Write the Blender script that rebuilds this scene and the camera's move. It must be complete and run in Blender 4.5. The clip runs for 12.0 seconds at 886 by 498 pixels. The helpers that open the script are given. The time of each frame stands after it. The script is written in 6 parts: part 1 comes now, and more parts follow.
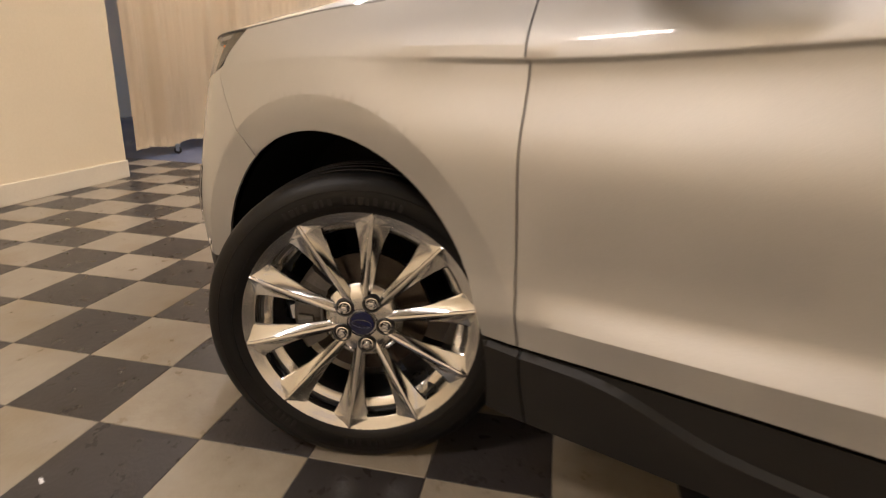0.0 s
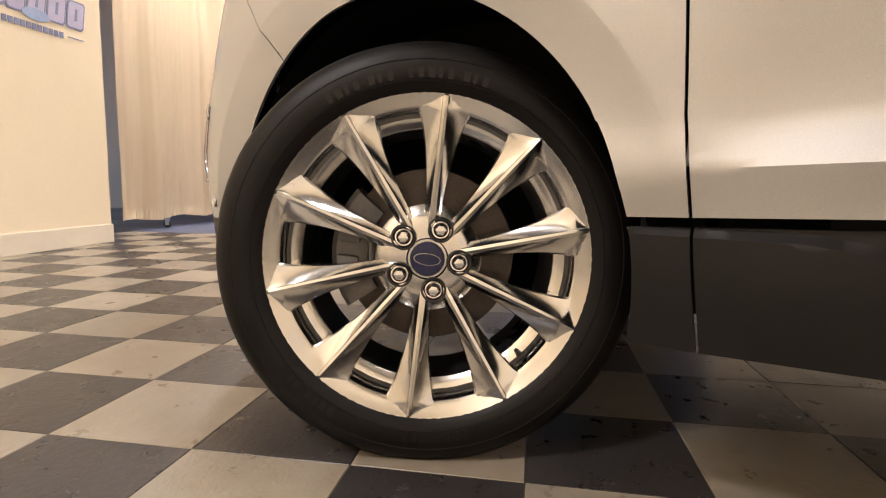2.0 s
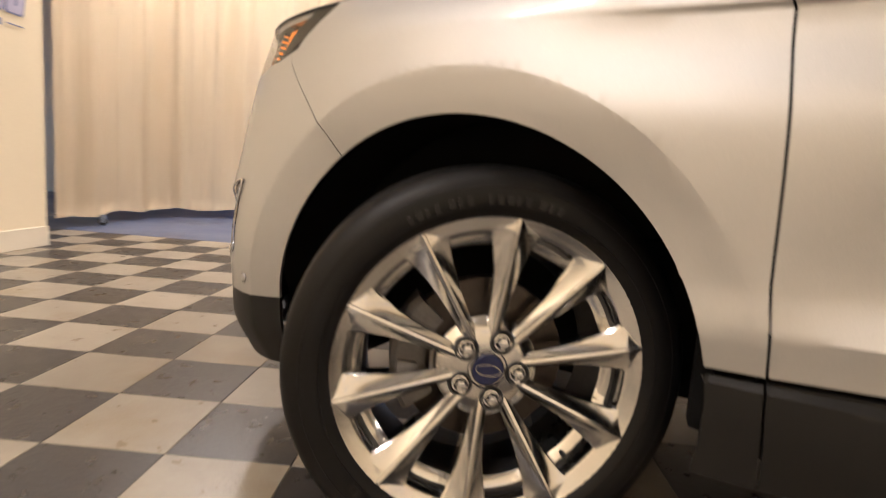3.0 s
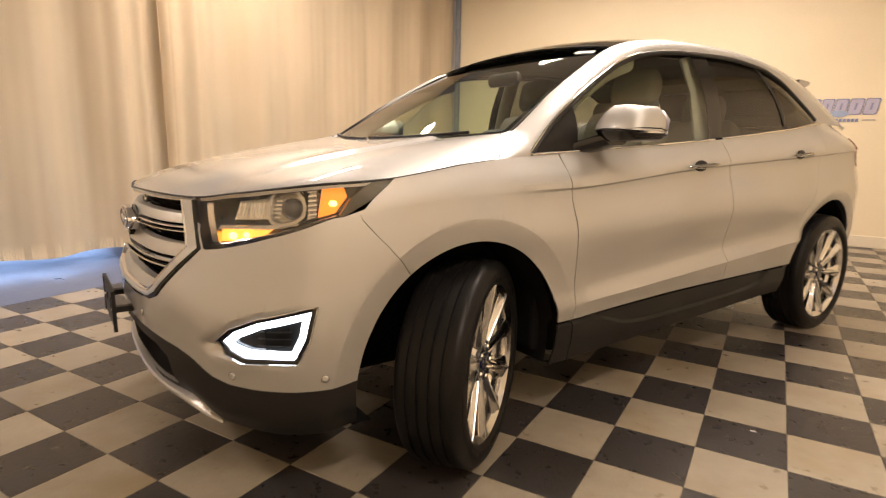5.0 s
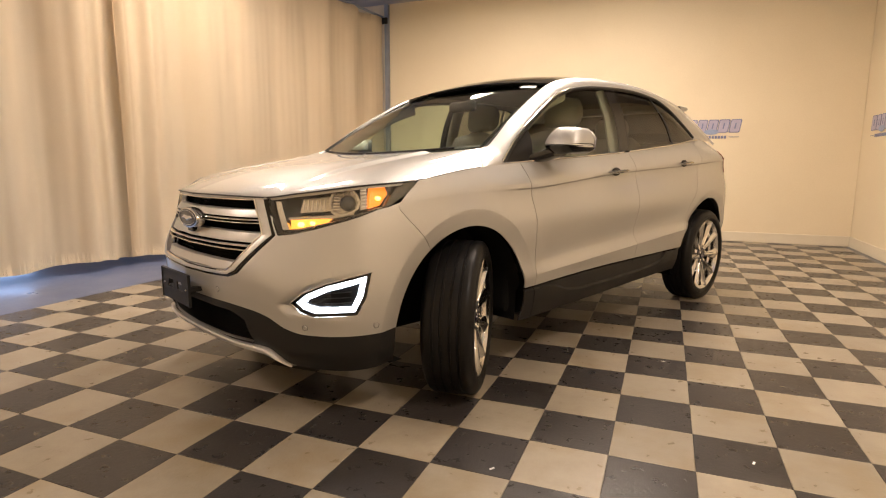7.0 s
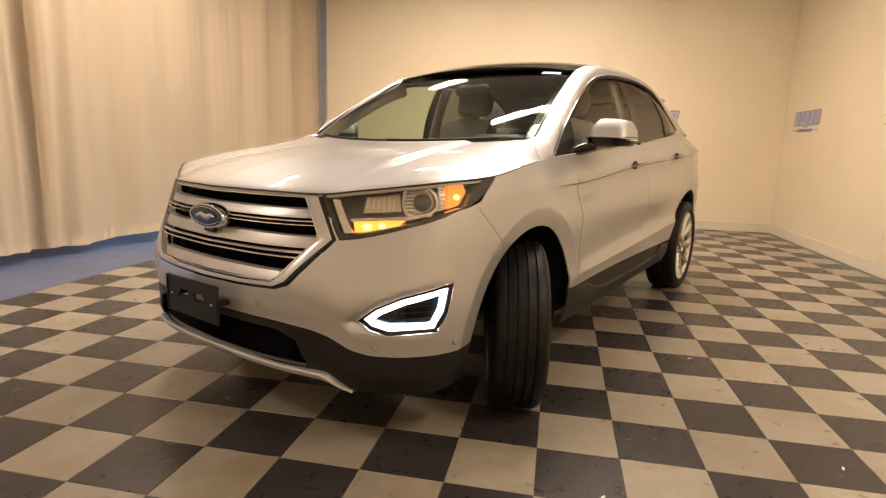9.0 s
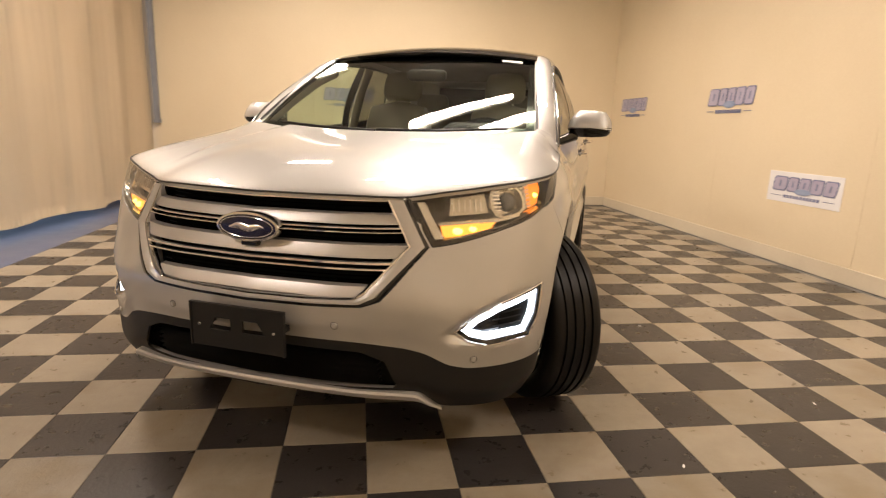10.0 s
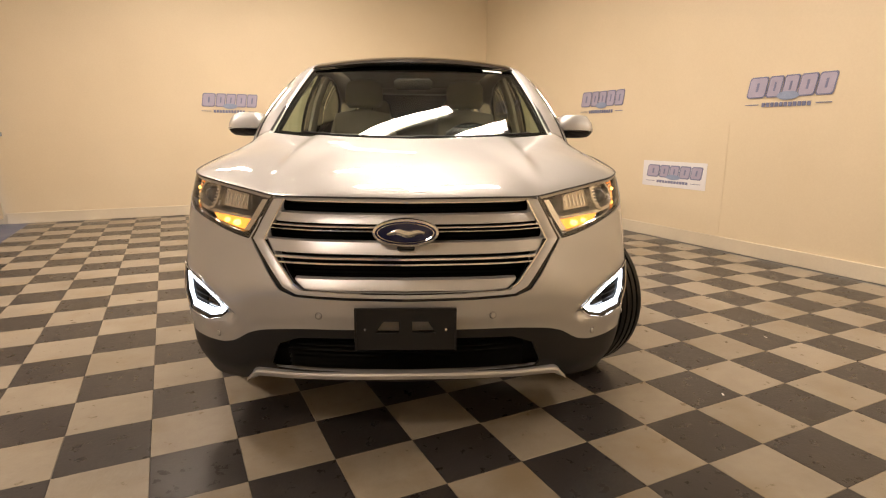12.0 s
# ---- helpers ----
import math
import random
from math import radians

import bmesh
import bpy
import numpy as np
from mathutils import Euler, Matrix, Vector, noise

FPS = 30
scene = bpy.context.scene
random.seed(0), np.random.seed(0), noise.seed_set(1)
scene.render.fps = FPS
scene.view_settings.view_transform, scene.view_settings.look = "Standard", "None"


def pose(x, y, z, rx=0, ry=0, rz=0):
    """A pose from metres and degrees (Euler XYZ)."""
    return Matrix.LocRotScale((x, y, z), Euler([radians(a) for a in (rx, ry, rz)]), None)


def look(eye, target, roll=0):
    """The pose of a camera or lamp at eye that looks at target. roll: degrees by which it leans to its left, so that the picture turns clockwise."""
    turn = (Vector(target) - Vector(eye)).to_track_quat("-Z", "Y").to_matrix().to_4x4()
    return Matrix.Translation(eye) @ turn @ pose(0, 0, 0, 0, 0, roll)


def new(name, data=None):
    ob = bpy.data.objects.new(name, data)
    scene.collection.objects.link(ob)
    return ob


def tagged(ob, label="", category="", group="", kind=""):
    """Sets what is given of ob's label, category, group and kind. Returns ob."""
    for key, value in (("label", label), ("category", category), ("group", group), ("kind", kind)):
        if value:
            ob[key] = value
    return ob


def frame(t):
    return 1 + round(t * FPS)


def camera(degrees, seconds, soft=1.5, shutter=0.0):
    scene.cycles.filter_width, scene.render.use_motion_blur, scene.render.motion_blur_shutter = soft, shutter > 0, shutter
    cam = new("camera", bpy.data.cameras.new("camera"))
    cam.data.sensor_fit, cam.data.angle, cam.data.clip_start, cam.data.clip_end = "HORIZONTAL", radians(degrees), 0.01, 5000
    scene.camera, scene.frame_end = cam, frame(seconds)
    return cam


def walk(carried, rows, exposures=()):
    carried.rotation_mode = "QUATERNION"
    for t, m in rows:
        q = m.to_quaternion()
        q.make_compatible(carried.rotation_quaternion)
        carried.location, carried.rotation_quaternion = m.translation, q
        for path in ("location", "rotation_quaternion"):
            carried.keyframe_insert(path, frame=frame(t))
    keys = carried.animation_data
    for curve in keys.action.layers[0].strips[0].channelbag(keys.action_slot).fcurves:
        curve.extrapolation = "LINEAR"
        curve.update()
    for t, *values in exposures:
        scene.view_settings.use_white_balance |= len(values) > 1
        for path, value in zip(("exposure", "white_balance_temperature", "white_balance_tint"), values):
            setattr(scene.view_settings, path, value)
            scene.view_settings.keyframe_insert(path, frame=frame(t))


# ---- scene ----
cam = camera(77.2, 12.0, soft=1.15, shutter=0.4)
PATH = [
    (0, (3.23, 0.833, 0.953), (1.36, 0.486, 0.336), 2.4),
    (0.5, (3.023, 0.652, 0.676), (1.096, 0.293, 0.28), 0.9),
    (1, (3.009, 0.614, 0.53), (1.054, 0.272, 0.281), 0.6),
    (1.5, (3.023, 0.613, 0.504), (1.066, 0.275, 0.272), 0.2),
    (2, (3.019, 0.611, 0.497), (1.06, 0.288, 0.256), 0.9),
    (2.5, (3.015, 0.601, 0.501), (1.055, 0.298, 0.244), 1.7),
    (3, (3.045, 0.362, 0.708), (1.028, 0.292, 0.436), 4.3),
    (3.2, (2.987, 0.167, 0.768), (0.959, 0.371, 0.538), 6.5),
    (3.5, (2.838, 0.048, 0.945), (0.912, 0.386, 0.524), 2.2),
    (3.7, (2.765, -0.140, 1.045), (0.945, 0.655, 0.550), 1.0),
    (5.3, (2.957, -1.495, 1.127), (2.012, 0.231, 0.767), 0.6),
    (5.5, (2.988, -1.632, 1.112), (2.098, 0.125, 0.763), 0.4),
    (6, (3.0, -1.862, 1.091), (2.194, -0.056, 0.79), 0.5),
    (6.5, (2.931, -2.023, 1.092), (2.178, -0.194, 0.793), 0.3),
    (8.3, (2.735, -2.09, 1.098), (2.068, -0.23, 0.778), 0.7),
    (8.5, (2.579, -2.064, 1.104), (1.964, -0.19, 0.775), 0.9),
    (9, (2.144, -2.0, 1.135), (1.756, -0.073, 0.767), 1.7),
    (9.5, (1.654, -2.0, 1.154), (1.618, -0.039, 0.76), 1.9),
    (10, (1.192, -1.912, 1.169), (1.489, 0.02, 0.744), 2.1),
    (10.5, (0.765, -1.882, 1.183), (1.326, -0.011, 0.755), 2.1),
    (11, (0.454, -1.772, 1.175), (1.177, 0.044, 0.755), 1.1),
    (11.5, (0.229, -1.783, 1.188), (1.048, -0.006, 0.771), 0.5),
    (12, (0.148, -1.817, 1.171), (1.012, -0.061, 0.764), 0.4),
]
# stops, white balance
EXPOSURE = [(0, 0.1, 5600, 9), (0.5, 0.60, 5450, 10), (1, 0.70, 5350, 9), (2.5, 0.66, 5300, 9), (3.5, 0.45, 5600, 9), (5.3, 0.27, 6150, 10), (8.5, 0.12, 6150, 10), (10.5, 0.0, 6200, 10), (12, -0.08, 6200, 10)]
walk(cam, [(t, look(eye, target, roll)) for t, eye, target, roll in PATH], exposures=EXPOSURE)

# ---- light ----
world = bpy.data.worlds.new("world")
scene.world = world
world.use_nodes = True
wn = world.node_tree.nodes
sky = wn.new("ShaderNodeTexSky")
sky.sky_type, sky.sun_disc = "NISHITA", False
sky.sun_elevation, sky.sun_rotation = radians(35), radians(200)
wn["Background"].inputs["Strength"].default_value = 0.08
world.node_tree.links.new(sky.outputs["Color"], wn["Background"].inputs["Color"])

ROOM_H = 3.8
# ceiling strip lights: centre x, y, turn, length, watts
STRIPS = [
    (1.85, 2.50, 0, 1.3, 72),
    (2.50, 1.95, 0, 1.4, 60),
    (2.20, 4.45, 0, 1.3, 88),
    (0.30, 4.90, 0, 0.6, 38),
    (4.20, -1.20, 90, 1.4, 74),
    # next two: unseen fill lamps, added to brighten the front corner and curtain
    (-2.15, -1.95, 0, 1.4, 86),
    (-1.10, 2.60, 90, 1.4, 82),
]
WARM = (1.0, 0.79, 0.635)


def area_lamp(name, m, sx, sy, watts, colour):
    data = bpy.data.lights.new(name, "AREA")
    data.shape, data.size, data.size_y = "RECTANGLE", sx, sy
    data.energy, data.color = watts, colour
    ob = new(name, data)
    ob.matrix_world = m
    return ob


for x, y, turn, length, watts in STRIPS:
    area_lamp("strip_lamp", pose(x, y, ROOM_H - 0.16, 0, 0, turn), length, 0.16, watts, WARM)
# daylight from the doorway beyond the curtain
area_lamp("daylight_lamp", look((-6.95, 0.9, 0.75), (0.0, 0.9, 0.70)), 6.0, 1.4, 95, (0.40, 0.58, 1.0))

# ---- materials ----
def material(name, colour=(0.8, 0.8, 0.8), rough=0.5, metal=0.0, **inputs):
    m = bpy.data.materials.new(name)
    m.use_nodes = True
    b = m.node_tree.nodes["Principled BSDF"]
    b.inputs["Base Color"].default_value = (*colour, 1)
    b.inputs["Roughness"].default_value = rough
    b.inputs["Metallic"].default_value = metal
    for key, value in inputs.items():
        b.inputs[key.replace("_", " ")].default_value = value
    return m


def node(m, kind, **values):
    n = m.node_tree.nodes.new(kind)
    for key, value in values.items():
        n.inputs[key.replace("_", " ")].default_value = value
    return n


def wire(m, a, out, b, inp):
    m.node_tree.links.new(a.outputs[out], b.inputs[inp])


def shader(m):
    return m.node_tree.nodes["Principled BSDF"]


def coords(m, scale=(1, 1, 1)):
    """Object coordinates in metres, stretched by scale."""
    tc = m.node_tree.nodes.new("ShaderNodeTexCoord")
    mp = m.node_tree.nodes.new("ShaderNodeMapping")
    mp.inputs["Scale"].default_value = scale
    wire(m, tc, "Object", mp, "Vector")
    return mp


def noise_tex(m, at, scale, detail=4.0, rough=0.55):
    n = node(m, "ShaderNodeTexNoise", Scale=scale, Detail=detail, Roughness=rough)
    wire(m, at, "Vector", n, "Vector")
    return n


def ramp(m, source, out, stops):
    r = m.node_tree.nodes.new("ShaderNodeValToRGB")
    el = r.color_ramp.elements
    for i, (p, c) in enumerate(stops):
        e = el[i] if i < 2 else el.new(p)
        e.position, e.color = p, (*c, 1)
    wire(m, source, out, r, "Fac")
    return r


def mix(m, a, b, fac=None, factor=0.5, kind="MIX"):
    n = m.node_tree.nodes.new("ShaderNodeMix")
    n.data_type, n.blend_type = "RGBA", kind
    n.inputs[0].default_value = factor
    if fac:
        m.node_tree.links.new(fac, n.inputs[0])
    m.node_tree.links.new(a, n.inputs[6])
    m.node_tree.links.new(b, n.inputs[7])
    return n.outputs[2]


def bump(m, height, strength=0.3, distance=0.01):
    n = node(m, "ShaderNodeBump", Strength=strength, Distance=distance)
    m.node_tree.links.new(height, n.inputs["Height"])
    wire(m, n, "Normal", shader(m), "Normal")
    return n


def surface(name, dark, light, rough=(0.4, 0.6), big=1.5, fine=40.0, bump_strength=0.15, bump_distance=0.003,
            stretch=(1, 1, 1), metal=0.0, **inputs):
    """A mottled surface: large stains and fine grain between two colours, with relief and uneven gloss."""
    m = material(name, light, rough[0], metal, **inputs)
    at = coords(m, stretch)
    a, b = noise_tex(m, at, big, 5.0), noise_tex(m, at, fine, 6.0, 0.65)
    ca = ramp(m, a, "Fac", [(0.3, dark), (0.7, light)])
    cb = ramp(m, b, "Fac", [(0.3, dark), (0.7, light)])
    m.node_tree.links.new(mix(m, ca.outputs[0], cb.outputs[0], factor=0.4), shader(m).inputs["Base Color"])
    rr = ramp(m, a, "Fac", [(0.3, (rough[0],) * 3), (0.7, (rough[1],) * 3)])
    wire(m, rr, "Color", shader(m), "Roughness")
    bump(m, b.outputs["Fac"], bump_strength, bump_distance)
    return m


def tile_material(name, dark, light, vein, rough, relief):
    m = material(name, light, 0.35, Specular_IOR_Level=0.4)
    tc = m.node_tree.nodes.new("ShaderNodeTexCoord")
    info = m.node_tree.nodes.new("ShaderNodeObjectInfo")
    geo = m.node_tree.nodes.new("ShaderNodeNewGeometry")
    add = m.node_tree.nodes.new("ShaderNodeMath")
    add.operation = "ADD"
    wire(m, info, "Random", add, 0)
    wire(m, geo, "Random Per Island", add, 1)
    sh = m.node_tree.nodes.new("ShaderNodeVectorMath")
    sh.operation = "MULTIPLY_ADD"
    sh.inputs[1].default_value = (37.0, 53.0, 0.0)
    m.node_tree.links.new(add.outputs[0], sh.inputs[0])
    wire(m, tc, "Object", sh, 2)
    a, b, c = noise_tex(m, sh, 5.0, 4.0, 0.5), noise_tex(m, sh, 75.0, 5.0, 0.6), noise_tex(m, sh, 16.0, 5.0, 0.6)
    ca = ramp(m, a, "Fac", [(0.3, dark), (0.68, light)])
    cb = ramp(m, c, "Fac", [(0.32, vein), (0.68, light)])
    col = mix(m, ca.outputs[0], cb.outputs[0], factor=0.4)
    e = noise_tex(m, sh, 2.6, 3.0, 0.55)
    stain = ramp(m, e, "Fac", [(0.50, (0.0, 0.0, 0.0)), (0.72, (0.55, 0.55, 0.55))])
    dirt = m.node_tree.nodes.new("ShaderNodeRGB")
    dirt.outputs[0].default_value = (vein[0] * 0.95, vein[1] * 0.82, vein[2] * 0.55, 1)
    col = mix(m, col, dirt.outputs[0], stain.outputs[0])
    specks = ramp(m, b, "Fac", [(0.24, vein), (0.40, (1, 1, 1))])
    col = mix(m, col, specks.outputs[0], factor=0.10, kind="MULTIPLY")
    hue = node(m, "ShaderNodeHueSaturation")
    val = node(m, "ShaderNodeMapRange", From_Max=2.0, To_Min=0.82, To_Max=1.14)
    m.node_tree.links.new(add.outputs[0], val.inputs["Value"])
    wire(m, val, "Result", hue, "Value")
    m.node_tree.links.new(col, hue.inputs["Color"])
    wire(m, hue, "Color", shader(m), "Base Color")
    rr = ramp(m, c, "Fac", [(0.3, (rough[0],) * 3), (0.7, (rough[1],) * 3)])
    wire(m, rr, "Color", shader(m), "Roughness")
    bump(m, mix(m, b.outputs["Color"], c.outputs["Color"], factor=0.4), relief, 0.004)
    return m


M_TILE_DARK = tile_material("tile_dark", (0.036, 0.032, 0.031), (0.047, 0.043, 0.042), (0.034, 0.030, 0.029), (0.25, 0.36), 0.65)
M_TILE_LIGHT = tile_material("tile_light", (0.285, 0.248, 0.19), (0.36, 0.318, 0.247), (0.245, 0.208, 0.155), (0.26, 0.40), 0.6)
M_BLUE_FLOOR = surface("blue_floor_paint", (0.08, 0.10, 0.18), (0.14, 0.17, 0.27), (0.25, 0.5), 1.2, 30)
M_WALL = surface("cream_wall_paint", (0.69, 0.59, 0.41), (0.77, 0.67, 0.485), (0.45, 0.6), 0.7, 60, 0.12, 0.002)
M_BASE = surface("cream_baseboard", (0.62, 0.55, 0.42), (0.72, 0.65, 0.51), (0.4, 0.6), 2.0, 50, 0.1, 0.002)
M_CEIL = surface("ceiling_grey", (0.40, 0.40, 0.41), (0.48, 0.48, 0.49), (0.7, 0.8), 1.0, 40)
M_CURTAIN = surface("cream_canvas", (0.77, 0.63, 0.43), (0.85, 0.72, 0.52), (0.8, 0.9), 1.2, 220, 0.2, 0.002, (1, 1, 0.35))
M_STEEL = surface("galvanised_steel", (0.25, 0.28, 0.34), (0.38, 0.42, 0.50), (0.4, 0.55), 6, 80, 0.1, 0.001, metal=0.7)
M_CONCRETE = surface("concrete", (0.18, 0.18, 0.18), (0.28, 0.28, 0.27), (0.7, 0.85), 1.5, 50)
M_SIGN_INK = surface("sign_ink_blue_grey", (0.16, 0.18, 0.30), (0.22, 0.24, 0.38), (0.4, 0.5), 8, 90)
M_SIGN_FILL = surface("sign_fill_lilac", (0.36, 0.34, 0.46), (0.46, 0.43, 0.56), (0.4, 0.5), 8, 90)
M_SIGN_OVAL = surface("sign_oval_blue", (0.20, 0.26, 0.42), (0.35, 0.42, 0.58), (0.4, 0.5), 8, 90)
M_SIGN_WHITE = surface("sign_white", (0.76, 0.76, 0.78), (0.84, 0.84, 0.85), (0.3, 0.4), 4, 80)
M_LAMP_BODY = material("lamp_white_enamel", (0.75, 0.75, 0.72), 0.4)
M_TUBE = material("glowing_tube", (1, 1, 1), 0.4)
shader(M_TUBE).inputs["Emission Color"].default_value = (1.0, 0.86, 0.62, 1)
shader(M_TUBE).inputs["Emission Strength"].default_value = 14.0


def car_paint():
    m = material("silver_paint", (0.53, 0.525, 0.51), 0.54, 0.74, Coat_Weight=1.0, Coat_Roughness=0.035)
    at = coords(m)
    fl, big = noise_tex(m, at, 900.0, 2.0), noise_tex(m, at, 3.0, 3.0)
    c = ramp(m, fl, "Fac", [(0.35, (0.48, 0.475, 0.462)), (0.65, (0.545, 0.54, 0.525))])
    wire(m, c, "Color", shader(m), "Base Color")
    r = ramp(m, big, "Fac", [(0.3, (0.51,) * 3), (0.7, (0.56,) * 3)])
    wire(m, r, "Color", shader(m), "Roughness")
    return m


def glass(name, tint, rough=0.0):
    """Thin tinted pane: clear with a mirror gloss."""
    m = bpy.data.materials.new(name)
    m.use_nodes = True
    nt = m.node_tree
    nt.nodes.remove(shader(m))
    tr = nt.nodes.new("ShaderNodeBsdfTransparent")
    tr.inputs["Color"].default_value = (*tint, 1)
    gl = nt.nodes.new("ShaderNodeBsdfGlossy")
    gl.inputs["Roughness"].default_value = rough
    facing = nt.nodes.new("ShaderNodeLayerWeight")
    facing.inputs["Blend"].default_value = 0.5
    power = nt.nodes.new("ShaderNodeMath")
    power.operation = "POWER"
    power.inputs[1].default_value = 5.0
    nt.links.new(facing.outputs["Facing"], power.inputs[0])
    fr = nt.nodes.new("ShaderNodeMath")
    fr.operation = "MULTIPLY_ADD"
    fr.inputs[1].default_value, fr.inputs[2].default_value = 0.92, 0.07
    nt.links.new(power.outputs[0], fr.inputs[0])
    mx = nt.nodes.new("ShaderNodeMixShader")
    nt.links.new(fr.outputs[0], mx.inputs[0])
    nt.links.new(tr.outputs[0], mx.inputs[1])
    nt.links.new(gl.outputs[0], mx.inputs[2])
    nt.links.new(mx.outputs[0], nt.nodes["Material Output"].inputs["Surface"])
    return m


def glow(name, colour, strength, base=(0.9, 0.9, 0.9)):
    m = material(name, base, 0.3)
    shader(m).inputs["Emission Color"].default_value = (*colour, 1)
    shader(m).inputs["Emission Strength"].default_value = strength
    return m


M_PAINT = car_paint()
M_CLAD = surface("black_grained_plastic", (0.010, 0.0095, 0.009), (0.016, 0.0155, 0.015), (0.42, 0.55), 4, 500, 0.3, 0.0006, Specular_IOR_Level=0.30)
M_BLACK = material("black_cavity", (0.009, 0.009, 0.009), 0.8, Specular_IOR_Level=0.05)
M_GLOSS = material("black_gloss", (0.006, 0.006, 0.007), 0.08)
M_RUBBER = surface("tyre_rubber", (0.005, 0.0047, 0.0044), (0.0085, 0.008, 0.0077), (0.38, 0.52), 12, 180, 0.3, 0.001, Specular_IOR_Level=0.22)
M_RUBBER_MARK = material("tyre_rubber_raised", (0.014, 0.013, 0.012), 0.30, Specular_IOR_Level=0.25)
M_SEAL = material("black_rubber_seal", (0.012, 0.012, 0.012), 0.5)
M_CHROME = surface("chrome", (0.72, 0.72, 0.72), (0.82, 0.82, 0.82), (0.05, 0.10), 5, 200, 0.02, 0.0005, metal=1.0)
M_ALLOY = surface("polished_alloy", (0.62, 0.61, 0.59), (0.74, 0.73, 0.71), (0.13, 0.20), 9, 240, 0.03, 0.0005, metal=1.0)
# darker copy of the alloy: shade inside the rim and nut pockets, as colour
M_ALLOY_SHADED = surface("shaded_alloy", (0.06, 0.06, 0.06), (0.12, 0.12, 0.12), (0.25, 0.4), 9, 120, 0.05, 0.0005, metal=0.9)
M_SATIN = surface("satin_silver_plastic", (0.50, 0.495, 0.49), (0.58, 0.575, 0.57), (0.30, 0.40), 6, 300, 0.05, 0.0005, metal=0.5)
M_DISC = surface("brake_disc_iron", (0.045, 0.038, 0.033), (0.10, 0.085, 0.075), (0.35, 0.5), 20, 300, 0.2, 0.0008, metal=0.9)
M_CALIPER = surface("cast_iron", (0.09, 0.085, 0.08), (0.19, 0.18, 0.17), (0.5, 0.7), 20, 150, 0.4, 0.002, metal=0.6)
M_BADGE = material("badge_blue", (0.006, 0.009, 0.050), 0.25, Coat_Weight=0.5)
M_GLASS = glass("windscreen_glass", (0.76, 0.85, 0.76))
M_TINT = glass("dark_tinted_glass", (0.24, 0.24, 0.22))
M_LENS = glass("lamp_lens", (0.93, 0.93, 0.93))
# side amber is given its own emission so that it looks lit
M_AMBER = glow("amber_side_glow", (1.0, 0.26, 0.015), 1.0, (0.85, 0.20, 0.01))
M_AMBER_LIT = glow("amber_lit", (1.0, 0.36, 0.04), 1.7, (0.8, 0.32, 0.06))
M_REFLECT = surface("lamp_reflector", (0.62, 0.57, 0.48), (0.74, 0.70, 0.62), (0.15, 0.28), 20, 200, 0.1, 0.001, metal=0.75)
M_LAMP_BACK = surface("lamp_housing", (0.030, 0.030, 0.028), (0.065, 0.064, 0.060), (0.2, 0.35), 20, 200, 0.1, 0.001, metal=0.4)
M_PROJECTOR = material("projector_glass", (0.06, 0.06, 0.058), 0.05, 0.2, Coat_Weight=1.0)
M_AMBER_HOT = glow("amber_bulb", (1.0, 0.55, 0.09), 6.0, (0.8, 0.3, 0.05))
M_LED = glow("white_led", (0.88, 0.93, 1.0), 9.0)
M_RED = material("red_lens", (0.16, 0.012, 0.010), 0.15, Coat_Weight=1.0)
M_LEATHER = surface("stone_leather", (0.20, 0.175, 0.14), (0.27, 0.24, 0.195), (0.5, 0.65), 5, 150, 0.3, 0.001)
M_CABIN = surface("dark_cabin_plastic", (0.014, 0.014, 0.015), (0.024, 0.024, 0.025), (0.5, 0.7), 5, 200, 0.2, 0.001)
M_TRIM_LIGHT = surface("pale_cabin_trim", (0.40, 0.37, 0.31), (0.48, 0.45, 0.38), (0.6, 0.75), 5, 200, 0.15, 0.001)
M_MIRROR = material("mirror_glass", (0.9, 0.9, 0.9), 0.02, 1.0)
M_STICKER = material("paper_sticker", (0.8, 0.8, 0.8), 0.6)

# ---- mesh tools ----
def part(name, bm, mat, parent=None, label="", smooth=0.0, m=None):
    """Links a bmesh as one mesh object, under parent if given. smooth: the angle in degrees up to which edges are shaded round."""
    me = bpy.data.meshes.new(name)
    if smooth:
        for f in bm.faces:
            f.smooth = True
        for e in bm.edges:
            if len(e.link_faces) == 2 and e.calc_face_angle(0) > radians(smooth):
                e.smooth = False
    bm.to_mesh(me)
    bm.free()
    mats = mat if isinstance(mat, (list, tuple)) else [mat]
    for one in mats:
        me.materials.append(one)
    ob = new(name, me)
    if parent:
        ob.parent = parent
    if m is not None:
        ob.matrix_basis = m
    if label:
        ob["label"] = label
    return ob


def thing(name, m, label, category, group="", kind=""):
    ob = new(name)
    ob.empty_display_size = 0.1
    ob.matrix_world = m
    return tagged(ob, label, category, group, kind)


def box(bm, x0, x1, y0, y1, z0, z1, bevel=0.0, m=None):
    vs = [bm.verts.new((x, y, z)) for z in (z0, z1) for y in (y0, y1) for x in (x0, x1)]
    fs = [bm.faces.new([vs[i] for i in q]) for q in
          ((0, 2, 3, 1), (4, 5, 7, 6), (0, 1, 5, 4), (2, 6, 7, 3), (0, 4, 6, 2), (1, 3, 7, 5))]
    if bevel:
        es = list({e for f in fs for e in f.edges})
        r = bmesh.ops.bevel(bm, geom=es, offset=bevel, segments=2, affect="EDGES", profile=0.6)
        vs = list({v for f in r["faces"] for v in f.verts} | {v for v in vs if v.is_valid})
    if m is not None:
        bmesh.ops.transform(bm, matrix=m, verts=vs)
    return vs


